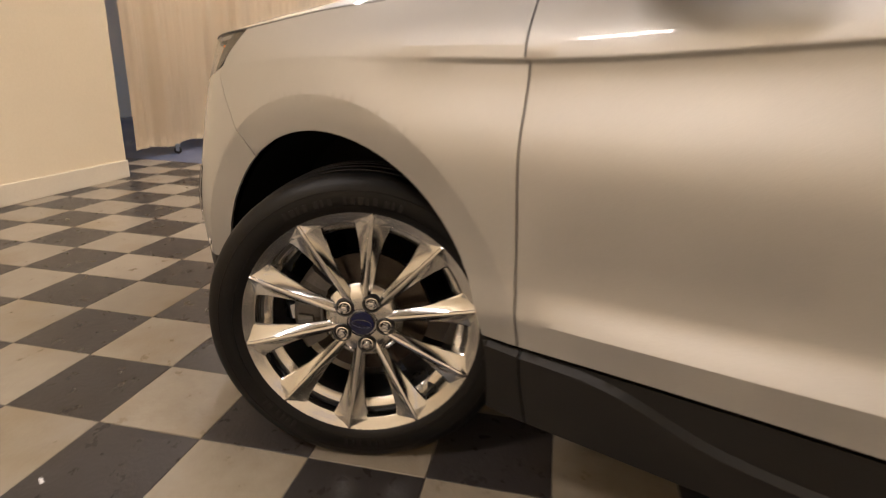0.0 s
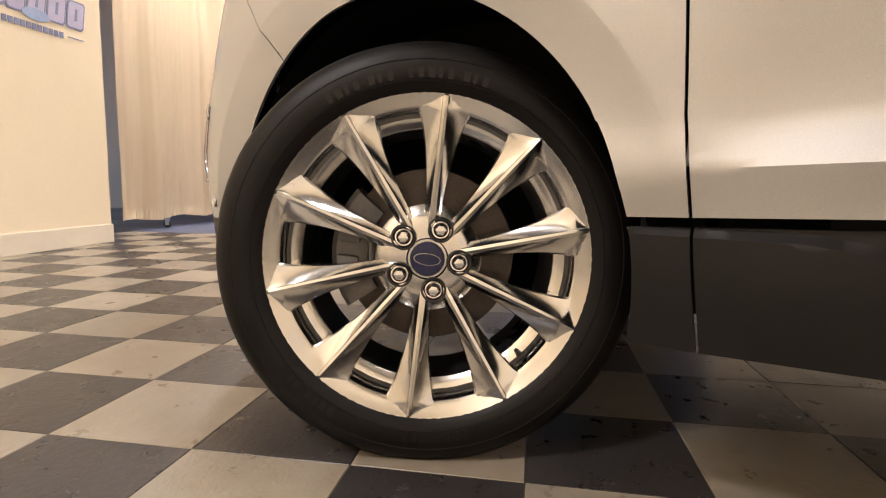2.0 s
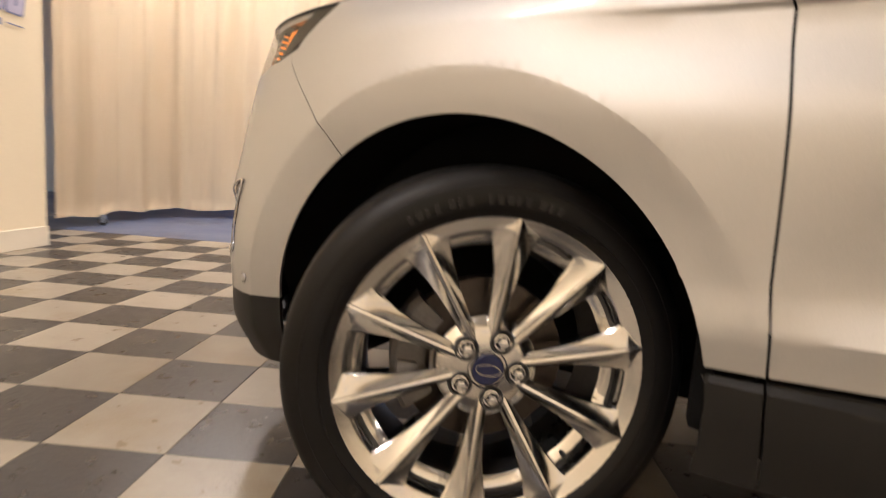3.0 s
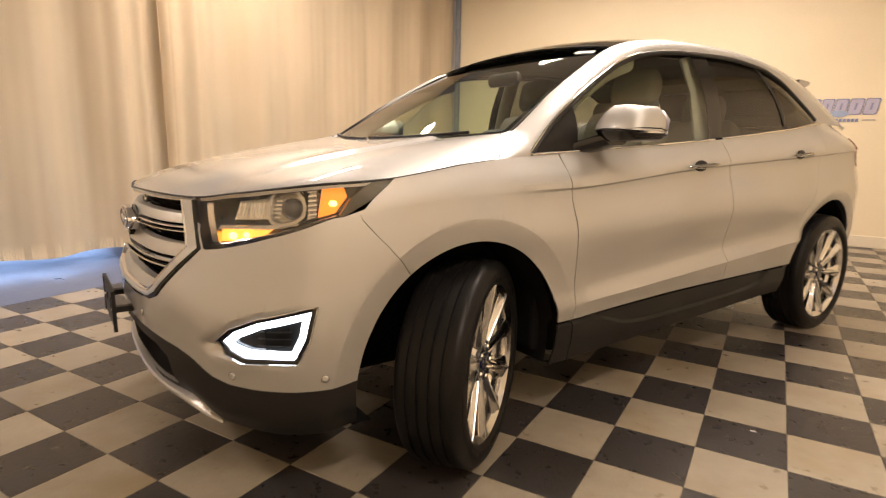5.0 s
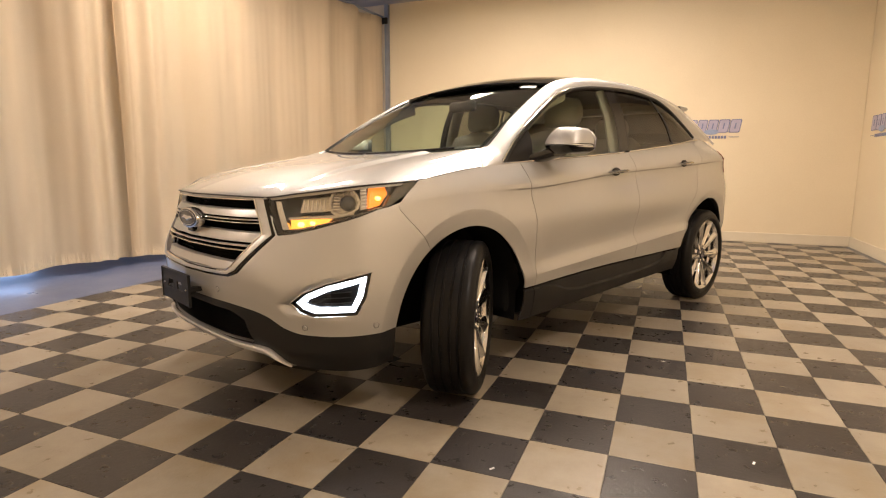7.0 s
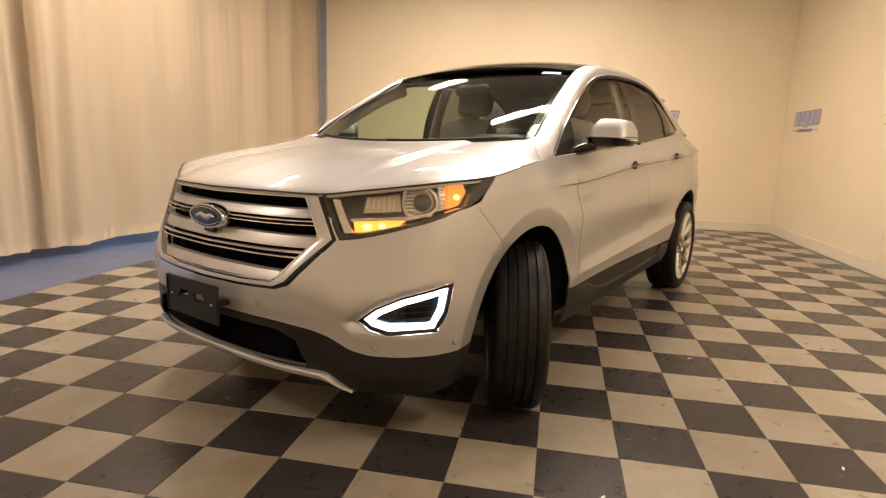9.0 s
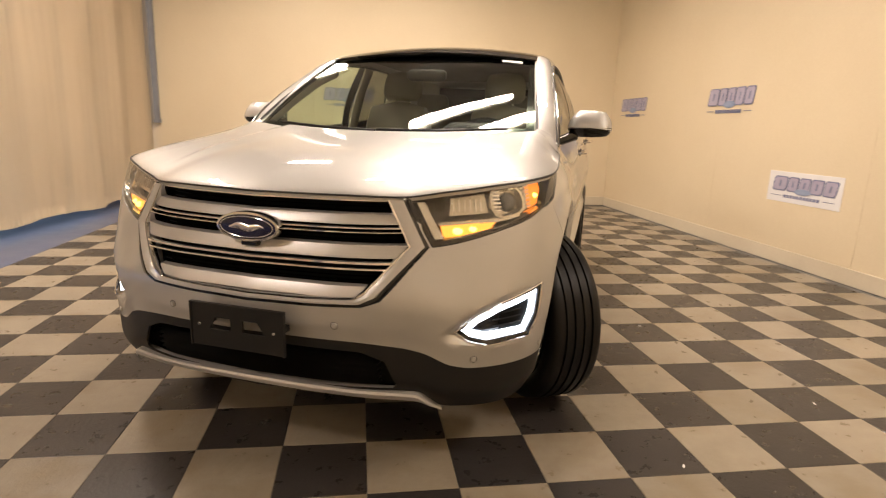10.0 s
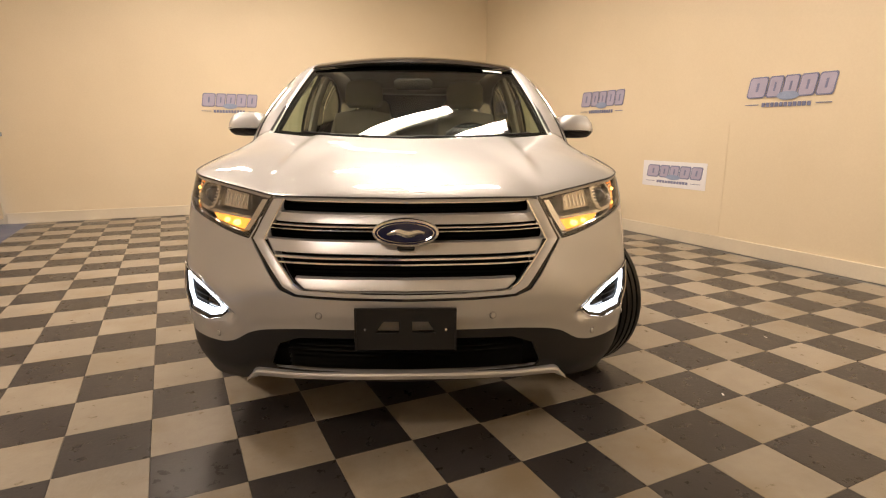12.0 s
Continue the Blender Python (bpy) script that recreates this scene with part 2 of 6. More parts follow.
def boxed(*args, bevel=0.0, m=None):
    bm = bmesh.new()
    box(bm, *args, bevel=bevel, m=m)
    return bm


def ring_tube(bm, points, radius, sides=10, closed=False, caps=True, scale=(1, 1)):
    """A round bar along points. radius: one number or one for each point."""
    pts = [Vector(p) for p in points]
    n = len(pts)
    rings, up = [], None
    for i, p in enumerate(pts):
        a = pts[i - 1] if (i or closed) else p
        b = pts[(i + 1) % n] if (i < n - 1 or closed) else p
        d = (b - a).normalized()
        if up is None:
            up = Vector((0, 0, 1)) if abs(d.z) < 0.9 else Vector((1, 0, 0))
        s = d.cross(up).normalized()
        up = s.cross(d).normalized()
        r = radius[i] if isinstance(radius, (list, tuple)) else radius
        rings.append([bm.verts.new(p + r * (scale[0] * math.cos(k * math.tau / sides) * s + scale[1] * math.sin(k * math.tau / sides) * up))
                      for k in range(sides)])
    for i in range(n if closed else n - 1):
        ra, rb = rings[i], rings[(i + 1) % n]
        for k in range(sides):
            bm.faces.new((ra[k], ra[(k + 1) % sides], rb[(k + 1) % sides], rb[k]))
    if caps and not closed:
        bm.faces.new(rings[0][::-1])
        bm.faces.new(rings[-1])
    bmesh.ops.recalc_face_normals(bm, faces=bm.faces)
    return rings


def lathe(bm, profile, steps=64, axis="x", close=False):
    """Turns a profile of (along, radius) round an axis."""
    rings = []
    for k in range(steps):
        a = k * math.tau / steps
        c, s = math.cos(a), math.sin(a)
        rings.append([bm.verts.new((h, r * c, r * s) if axis == "x" else ((r * c, h, r * s) if axis == "y" else (r * c, r * s, h)))
                      for h, r in profile])
    n = len(profile)
    for k in range(steps):
        a, b = rings[k], rings[(k + 1) % steps]
        for i in range(n if close else n - 1):
            j = (i + 1) % n
            bm.faces.new((a[i], b[i], b[j], a[j]))
    bmesh.ops.remove_doubles(bm, verts=bm.verts, dist=1e-6)
    bmesh.ops.recalc_face_normals(bm, faces=bm.faces)


def prism(bm, outline, depth, plane="xz", base=0.0, bevel=0.0):
    """A flat solid from an outline in a plane, from base to base + depth across it."""
    def put(p, d):
        u, v = p
        return {"xz": (u, d, v), "yz": (d, u, v), "xy": (u, v, d)}[plane]
    a = [bm.verts.new(put(p, base)) for p in outline]
    b = [bm.verts.new(put(p, base + depth)) for p in outline]
    fs = [bm.faces.new(a), bm.faces.new(b[::-1])]
    for i in range(len(a)):
        j = (i + 1) % len(a)
        fs.append(bm.faces.new((a[j], a[i], b[i], b[j])))
    bmesh.ops.recalc_face_normals(bm, faces=fs)
    if bevel:
        es = [e for e in fs[0].edges] + [e for e in fs[1].edges]
        bmesh.ops.bevel(bm, geom=es, offset=bevel, segments=2, affect="EDGES", profile=0.6)
    return fs


def spline(points, t):
    """A smooth curve through points of any size, at t from 0 to len - 1 (centripetal in all but name)."""
    n = len(points)
    t = min(max(t, 0.0), n - 1.0)
    i = min(int(t), n - 2)
    f = t - i
    p1, p2 = np.array(points[i], float), np.array(points[i + 1], float)
    p0 = np.array(points[i - 1], float) if i else 2 * p1 - p2
    p3 = np.array(points[i + 2], float) if i + 2 < n else 2 * p2 - p1
    return 0.5 * (2 * p1 + (p2 - p0) * f + (2 * p0 - 5 * p1 + 4 * p2 - p3) * f * f + (3 * p1 - p0 - 3 * p2 + p3) * f ** 3)


def curve(points, count):
    return [spline(points, (len(points) - 1) * k / (count - 1)) for k in range(count)]


def graph(knots):
    """A smooth monotone function through (x, y) knots, flat beyond the ends."""
    xs, ys = np.array([k[0] for k in knots], float), np.array([k[1] for k in knots], float)
    d = np.diff(ys) / np.diff(xs)
    s = np.zeros(len(xs))
    s[0], s[-1] = d[0], d[-1]
    for i in range(1, len(xs) - 1):
        if d[i - 1] * d[i] > 0:
            w1, w2 = 2 * (xs[i + 1] - xs[i]) + xs[i] - xs[i - 1], xs[i + 1] - xs[i] + 2 * (xs[i] - xs[i - 1])
            s[i] = (w1 + w2) / (w1 / d[i - 1] + w2 / d[i])

    def f(x):
        if x <= xs[0]:
            return float(ys[0])
        if x >= xs[-1]:
            return float(ys[-1])
        i = int(np.searchsorted(xs, x)) - 1
        h = xs[i + 1] - xs[i]
        u = (x - xs[i]) / h
        return float(ys[i] * (1 + 2 * u) * (1 - u) ** 2 + h * s[i] * u * (1 - u) ** 2
                     + ys[i + 1] * u * u * (3 - 2 * u) + h * s[i + 1] * u * u * (u - 1))
    return f

# ---- the hall ----
T = 0.3048
WALL_X, WALL_Y, FRONT_Y, FRONT_X = 5.26, 6.92, -2.58, -0.74


def wall(name, label, *dims):
    return tagged(part(name, boxed(*dims), M_WALL), label, "wall", kind="structure")


wall("wall_east", "cream painted side wall of the hall with faint panel joints", WALL_X, WALL_X + 0.2, FRONT_Y - 0.2, WALL_Y + 0.2, 0, ROOM_H)
wall("wall_north", "cream painted end wall behind the parked car", -2.6, WALL_X - 0.003, WALL_Y, WALL_Y + 0.2, 0, ROOM_H)
wall("wall_south", "cream painted front wall with a sign near its end", FRONT_X, WALL_X - 0.003, FRONT_Y - 0.2, FRONT_Y, 0, ROOM_H)
bm = boxed(-7.2, -7.0, -6.2, -2.2, 0, ROOM_H)
box(bm, -7.2, -7.0, 4.0, WALL_Y + 0.2, 0, ROOM_H)
box(bm, -7.2, -7.0, -2.2, 4.0, 2.4, ROOM_H)
tagged(part("wall_west", bm, M_WALL), "plain wall beyond the curtain with a wide doorway", "wall", kind="structure")
tagged(part("wall_far_south", boxed(-7.0, FRONT_X, -6.2, -6.0, 0, ROOM_H), M_WALL), "plain wall beyond the curtain", "wall", kind="structure")
tagged(part("wall_return", boxed(FRONT_X, FRONT_X + 0.2, -6.0, FRONT_Y - 0.203, 0, ROOM_H), M_WALL), "plain wall beyond the curtain", "wall", kind="structure")
tagged(part("ceiling", boxed(-7.2, WALL_X + 0.2, -6.2, WALL_Y + 0.2, ROOM_H, ROOM_H + 0.15), M_CEIL), "dull grey ceiling of the hall", "ceiling", kind="structure")


def baseboard(label, x0, x1, y0, y1):
    bm = boxed(x0, x1, y0, y1, 0.0, 0.14, bevel=0.006)
    tagged(part("baseboard", bm, M_BASE), label, "baseboard", kind="structure")


baseboard("low cream baseboard along the side wall", WALL_X - 0.02, WALL_X - 0.001, FRONT_Y + 0.02, WALL_Y - 0.02)
baseboard("low cream baseboard along the end wall", -1.75, WALL_X - 0.001, WALL_Y - 0.02, WALL_Y - 0.001)
baseboard("low cream baseboard along the front wall", FRONT_X, WALL_X - 0.022, FRONT_Y + 0.001, FRONT_Y + 0.02)

# floor: slab, blue paint beyond the tiles, tiles last
floor = tagged(part("floor", boxed(-7.2, WALL_X + 0.2, -6.2, WALL_Y + 0.2, -0.2, -0.006), M_CONCRETE), "black and cream chequered tile floor", "floor", kind="structure")
TILE_X0, TILE_Y0 = -5, -12
tagged(part("blue_floor", boxed(-7.0, TILE_X0 * T - 0.002, -6.0, WALL_Y, -0.006, 0.0), M_BLUE_FLOOR), "blue painted floor strip below the curtain", "floor", kind="structure")


def curtain_line(s):
    return spline([(-1.80, 6.86), (-1.90, 5.4), (-2.08, 3.9), (-2.34, 2.4), (-2.55, 1.1), (-2.95, -0.3), (-3.38, -1.2), (-3.38, -2.15),
                   (-3.0, -2.85), (-2.2, -3.02), (-1.36, -2.99)], s)


def curtain(label, s0, s1, seed, hem, edge):
    rng = random.Random(seed)
    bm = bmesh.new()
    cols, rows = int(230 * (s1 - s0)), 26
    waves = [(rng.uniform(5, 15), rng.uniform(0, 6.3), rng.uniform(0.02, 0.042)) for _ in range(5)]
    grid = []
    for c in range(cols + 1):
        s = s0 + (s1 - s0) * c / cols
        p, q = curtain_line(s), curtain_line(s + 0.01)
        d = np.array([q[0] - p[0], q[1] - p[1]])
        if np.hypot(*d) < 1e-6:
            p2 = curtain_line(s - 0.01)
            d = np.array([p[0] - p2[0], p[1] - p2[1]])
        nrm = np.array([d[1], -d[0]]) / np.hypot(*d)
        col = []
        for r in range(rows + 1):
            v = r / rows
            z = hem + (ROOM_H - 0.25 - hem) * v
            w = sum(a * math.sin(f * s + ph + 0.5 * math.sin(2.2 * v + ph)) for f, ph, a in waves)
            w += 0.03 * (noise.noise((s * 4, v * 3, seed)))
            fine = 0.0045 * math.sin(31 * s + 3 * noise.noise((s * 3, v * 1.5, seed)) + seed) + 0.0012 * math.sin(83 * s + 2 * v)
            near = max(0.0, 1 - abs(s - edge) / 0.62)
            gather = 0.045 * near * math.sin(34 * (s - edge) + 0.6 * math.sin(2 * v))
            off = w * (0.75 + 0.25 * v) + fine + gather
            if s1 < edge + 0.1:
                off -= 0.05 * max(0.0, 1 - (s1 - s) / 0.06)
            else:
                off += 0.07 * max(0.0, 1 - (s - s0) / 0.25)
            dz = 0.015 * math.sin(7 * s + seed) if r == 0 else 0.0
            col.append(bm.verts.new((p[0] + nrm[0] * off, p[1] + nrm[1] * off, z + dz)))
        grid.append(col)
    for c in range(cols):
        for r in range(rows):
            bm.faces.new((grid[c][r], grid[c + 1][r], grid[c + 1][r + 1], grid[c][r + 1]))
    bmesh.ops.solidify(bm, geom=bm.faces[:], thickness=0.004)
    th = thing("curtain", pose(0, 0, 0), label, "curtain", "curtains round the hall")
    part("cloth", bm, M_CURTAIN, th, smooth=60)
    return th


curtain("long cream canvas curtain hanging in folds to the floor", 0.0, 3.17, 3, 0.10, 3.17)
curtain("cream canvas curtain drawn round the front corner of the hall", 3.13, 10.0, 8, 0.10, 3.17)


def strip_light(x, y, turn, length):
    th = thing("ceiling_light", pose(x, y, ROOM_H, 0, 0, turn), "white enamelled twin-tube strip light below the ceiling", "ceiling light", "strip lights")
    part("housing", boxed(-length / 2, length / 2, -0.09, 0.09, -0.07, 0, bevel=0.01), M_LAMP_BODY, th)
    for k in (-1, 1):
        bm = bmesh.new()
        ring_tube(bm, [(-length / 2 + 0.04, 0.05 * k, -0.095), (length / 2 - 0.04, 0.05 * k, -0.095)], 0.019, 12)
        part("tube", bm, M_TUBE, th, "glowing fluorescent tube", smooth=40)


# the two added fill lamps get the same made-up fixture
for x, y, turn, length, watts in STRIPS:
    strip_light(x, y, turn, length)

# ---- the car's outer skin: a plan outline, levels up the side, and insets from the outline ----
PLAN = [(0, 0.0), (0.30, 0.022), (0.50, 0.075), (0.668, 0.165), (0.81, 0.275), (0.900, 0.410), (0.946, 0.63), (0.9625, 0.965),
        (0.947, 1.42), (0.952, 2.28), (0.952, 3.2), (0.955, 3.75), (0.917, 4.17), (0.785, 4.44), (0.42, 4.56), (0, 4.60)]
S_END = len(PLAN) - 1.0
AXLE_F, AXLE_R, HUB_Z, ARCH = 0.963, 3.79, 0.366, 0.447
ARCH_BACK, ARCH_LONG = 0.012, 0.97


def level(zs, insets):
    return graph(zs), graph(insets)


LEVELS = [
    # lower edge of the black cladding
    level([(0, 0.30), (2, 0.30), (3, 0.255), (4.5, 0.235), (6, 0.25), (8, 0.27), (10, 0.31), (12, 0.30), (15, 0.30)],
          [(0, 0.05), (3, 0.05), (5, 0.07), (7, 0.06), (8, 0.058), (10, 0.06), (15, 0.06)]),
    # cladding shoulder
    level([(0, 0.40), (2, 0.39), (3, 0.33), (4.5, 0.33), (6, 0.34), (8, 0.375), (10, 0.40), (12, 0.42), (15, 0.42)],
          [(0, 0.012), (3, 0.012), (5, 0.022), (7, 0.02), (8, 0.03), (10, 0.03), (15, 0.02)]),
    # lower edge of the paint
    level([(0, 0.508), (1, 0.506), (2, 0.488), (2.35, 0.470), (2.9, 0.418), (3.3, 0.403), (4, 0.400), (5, 0.404), (6, 0.42), (8, 0.455), (9, 0.478), (10, 0.478), (11, 0.50), (15, 0.52)],
          [(0, 0.008), (3, 0.012), (5, 0.012), (7, 0.012), (8, 0.020), (8.4, 0.024), (10, 0.022), (15, 0.01)]),
    # lower crease
    level([(0, 0.56), (2, 0.55), (3, 0.49), (4, 0.47), (5, 0.47), (7, 0.50), (8, 0.516), (9, 0.558), (10, 0.605), (11, 0.63), (15, 0.64)],
          [(0, 0.0), (3, 0.006), (5, 0.004), (7, 0.004), (8, 0.008), (10, 0.004), (15, 0.0)]),
    # hollow above the crease
    level([(0, 0.62), (2, 0.62), (3, 0.57), (4, 0.56), (5, 0.56), (7, 0.58), (8, 0.585), (9, 0.63), (10, 0.67), (11, 0.69), (15, 0.70)],
          [(0, 0.004), (3, 0.0), (5, 0.0), (7, 0.004), (8.03, 0.014), (8.2, 0.030), (8.6, 0.038), (9, 0.041), (10, 0.028), (11, 0.004), (15, 0.0)]),
    # fullest part of the side
    level([(0, 0.75), (2, 0.75), (3, 0.73), (5, 0.74), (7, 0.79), (8, 0.80), (9, 0.84), (10, 0.86), (15, 0.86)],
          [(0, 0.022), (1.5, 0.030), (2.5, 0.042), (3.5, 0.036), (5, 0.018), (7, 0.0), (9, 0.004), (10, 0.0), (12, 0.0), (15, 0.01)]),
    # below the shoulder line
    level([(0, 0.87), (2, 0.87), (4, 0.89), (6, 0.93), (7, 0.955), (8, 0.965), (9, 1.03), (10, 1.075), (12, 1.12), (15, 1.12)],
          [(0, 0.038), (1.5, 0.062), (2.5, 0.085), (3.5, 0.078), (5, 0.046), (6.4, 0.024), (7.5, 0.030), (8, 0.038), (9, 0.040), (10, 0.04), (12, 0.04), (15, 0.05)]),
    # above the shoulder line
    level([(0, 0.885), (2, 0.885), (4, 0.905), (6, 0.945), (7, 0.97), (8, 0.976), (9, 1.041), (10, 1.086), (12, 1.131), (15, 1.131)],
          [(0, 0.041), (1.5, 0.066), (2.5, 0.09), (3.5, 0.082), (5, 0.05), (6.4, 0.026), (7.2, 0.030), (8, 0.030), (9, 0.032), (10, 0.032), (12, 0.035), (15, 0.055)]),
    # bonnet edge and belt line
    level([(0, 0.957), (1, 0.957), (2, 0.953), (3, 0.972), (4, 0.992), (5, 1.008), (6, 1.024), (7, 1.068), (8, 1.103), (9, 1.155), (10, 1.232), (11, 1.288), (12, 1.30), (15, 1.28)],
          [(0, 0.055), (1.5, 0.085), (2.5, 0.118), (3.5, 0.115), (5, 0.075), (6, 0.052), (7, 0.078), (8, 0.10), (9, 0.09), (10, 0.105), (11, 0.15), (12, 0.20), (15, 0.30)]),
]
V_PAINT, V_END = 2.0, len(LEVELS) - 1.0


ARCH_CREASE = 0.525


def arch_pull(y, z):
    """How far the skin turns in round the wheel arches."""
    r = min(math.hypot((y - AXLE_F + ARCH_BACK) / ARCH_LONG, z - HUB_Z), math.hypot((y - AXLE_R + ARCH_BACK) / ARCH_LONG, z - HUB_Z))
    u = min(max((ARCH_CREASE - r) / (ARCH_CREASE - ARCH), 0.0), 1.0)
    if AXLE_F < y < 2.0:
        u *= min(max((z - 0.42) / 0.30, 0.25), 1.0)
    return 0.024 * u


POCKET = [(2.60, 0.526), (2.98, 0.458), (4.0, 0.470), (4.72, 0.462), (5.02, 0.676), (4.4, 0.662), (3.8, 0.640), (3.3, 0.606)]


def pocket_pull(s, z):
    """The hollow round the lower lamp: deep along its inner tip, none at its outer end."""
    if not (2.6 < s < 5.02 and 0.455 < z < 0.68):
        return 0.0
    deep, n = 1.0, len(POCKET)
    for i in range(n):
        (s0, z0), (s1, z1) = POCKET[i], POCKET[(i + 1) % n]
        ex, ez = (s1 - s0) * 0.17, z1 - z0
        side = ex * (z - z0) - ez * (s - s0) * 0.17
        deep = min(deep, side / math.hypot(ex, ez))
    u = min(max(deep / 0.040, 0.0), 1.0)
    return 0.024 * u * u * (3 - 2 * u) * graph([(2.6, 1.0), (3.6, 0.9), (4.6, 0.35), (5.0, 0.1)])(s)


CLAD_STEP = graph([(1.36, 0.431), (1.57, 0.430), (1.63, 0.424), (1.83, 0.372), (1.97, 0.362), (2.8, 0.380), (2.95, 0.40), (3.05, 0.47)])


def clad_pull(y, z):
    """The hollow upper half of the sill cladding, behind its stepped edge."""
    if not (1.38 < y < 3.05 and z < 0.475):
        return 0.0
    return 0.013 * min(max((z - CLAD_STEP(y)) / 0.012, 0.0), 1.0)


def inward_at(s):
    if s < 0.02:
        d = np.array([1.0, 0.0])
    elif s > S_END - 0.02:
        d = np.array([-1.0, 0.0])
    else:
        d = spline(PLAN, s + 0.01) - spline(PLAN, s - 0.01)
    d = d / np.hypot(*d)
    return np.array([-d[1], d[0]])


def creased(low, high, z0):
    return lambda z: low(z) if z < z0 else high(z)


columns = {}


def column(s):
    """Heights, inset as a function of height, place and inward direction at s."""
    s = round(min(max(s, 0.0), S_END), 5)
    if s not in columns:
        zs = [f[0](s) for f in LEVELS]
        knots = [(z, f[1](s)) for z, f in zip(zs, LEVELS)]
        inset_at = graph(knots)
        if 8.05 <= s <= 10.8:
            # the doors' lower crease is sharp
            low, high = graph(knots[:4]), graph(knots[3:])
            inset_at = creased(low, high, knots[3][0])
        columns[s] = (zs, inset_at, spline(PLAN, s), inward_at(s))
    return columns[s]


def skin(s, v, deeper=0.0):
    """The place on the left half of the skin at s along the outline and v up the levels; deeper: metres inside it."""
    zs, inset_at, p, inward = column(s)
    z = float(np.interp(v, range(len(zs)), zs))
    inset = inset_at(z)
    y = p[1] + inward[1] * inset
    inset += arch_pull(y, z) + pocket_pull(s, z) + (clad_pull(y, z) if v < V_PAINT else 0.0) + deeper
    x, y = p + inward * inset
    return Vector((max(x, 0.0) if s > 0.001 else 0.0, y, z))


def v_at(s, z):
    """The level v at which the skin at s has height z."""
    return float(np.interp(z, column(s)[0], range(len(LEVELS))))


def s_at(y):
    """The outline's s on the side at a place y along the car (behind the front corner)."""
    lo, hi = 5.0, 12.0
    for _ in range(26):
        mid = (lo + hi) / 2
        if spline(PLAN, mid)[1] < y:
            lo = mid
        else:
            hi = mid
    return (lo + hi) / 2

# ---- cutting the skin into panels ----
def inside(p, poly):
    hit = False
    for i in range(len(poly)):
        (x1, y1), (x2, y2) = poly[i], poly[i - 1]
        if (y1 > p[1]) != (y2 > p[1]) and p[0] < (x2 - x1) * (p[1] - y1) / (y2 - y1) + x1:
            hit = not hit
    return hit


def knife(bm, poly):
    """Cuts a flat mesh along a closed outline."""
    n = len(poly)
    for i in range(n):
        a, b = Vector((*poly[i], 0)), Vector((*poly[(i + 1) % n], 0))
        if (b - a).length < 1e-6:
            continue
        x0, x1, y0, y1 = min(a.x, b.x) - 1e-4, max(a.x, b.x) + 1e-4, min(a.y, b.y) - 1e-4, max(a.y, b.y) + 1e-4
        near = []
        for f in bm.faces:
            c = [v.co for v in f.verts]
            if min(q.x for q in c) < x1 and max(q.x for q in c) > x0 and min(q.y for q in c) < y1 and max(q.y for q in c) > y0:
                near.append(f)
        geom = near + list({e for f in near for e in f.edges}) + list({v for f in near for v in f.verts})
        d = b - a
        bmesh.ops.bisect_plane(bm, geom=geom, dist=1e-5, plane_co=a, plane_no=Vector((-d.y, d.x, 0)))


def ribbon(points, width_s, width_v):
    """A narrow closed outline along an open line."""
    left, right = [], []
    for i, p in enumerate(points):
        a, b = points[max(i - 1, 0)], points[min(i + 1, len(points) - 1)]
        d = np.array([(b[0] - a[0]) / width_s, (b[1] - a[1]) / width_v])
        d = d / np.hypot(*d)
        left.append((p[0] - d[1] * width_s / 2, p[1] + d[0] * width_v / 2))
        right.append((p[0] + d[1] * width_s / 2, p[1] - d[0] * width_v / 2))
    return left + right[::-1]


def sz(points):
    return [(s, v_at(s, z)) for s, z in points]


def yz(points):
    return [(s_at(y), v_at(s_at(y), z)) for y, z in points]


def arch(axle, radius=ARCH):
    pts = []
    for k in range(91):
        a = radians(-35 + 250 * k / 90)
        y, z = axle - ARCH_BACK + ARCH_LONG * radius * math.cos(a), HUB_Z + radius * math.sin(a)
        s = s_at(y)
        low = LEVELS[0][0](s)
        pts.append((s, v_at(s, z) if z > low else -0.3))
    return pts


GRILLE = [(-0.1, 0.947), (2.03, 0.947), (2.50, 0.802), (1.66, 0.640), (1.38, 0.622), (0.9, 0.616), (-0.1, 0.614)]
LAMP = [(2.05, 1.05), (2.54, 0.800), (3.12, 0.815), (4.0, 0.852), (4.8, 0.885), (5.4, 0.917), (5.78, 0.962), (6.07, 1.022), (6.10, 1.05)]
FOG = [(2.98, 0.532), (3.3, 0.578), (3.8, 0.615), (4.4, 0.640), (4.94, 0.660), (4.80, 0.56), (4.58, 0.493), (3.55, 0.484), (3.2, 0.500)]
LOWER = [(-0.1, 0.478), (1.35, 0.470), (1.75, 0.440), (1.95, 0.36), (1.9, 0.335), (-0.1, 0.335)]
SEAM_BUMPER = [(5.58, 0.93), (5.65, 0.908), (5.95, 0.825), (6.25, 0.72)]
SEAM_DOOR_F = [(1.408, 1.12), (1.418, 1.00), (1.428, 0.92), (1.440, 0.72), (1.452, 0.52), (1.461, 0.40), (1.471, 0.24)]
SEAM_DOOR_M = [(2.53, 1.20), (2.545, 0.98), (2.555, 0.75), (2.56, 0.44)]
SEAM_DOOR_R = [(3.65, 1.30), (3.60, 1.12), (3.50, 0.95), (3.37, 0.78), (3.30, 0.62), (3.25, 0.44)]

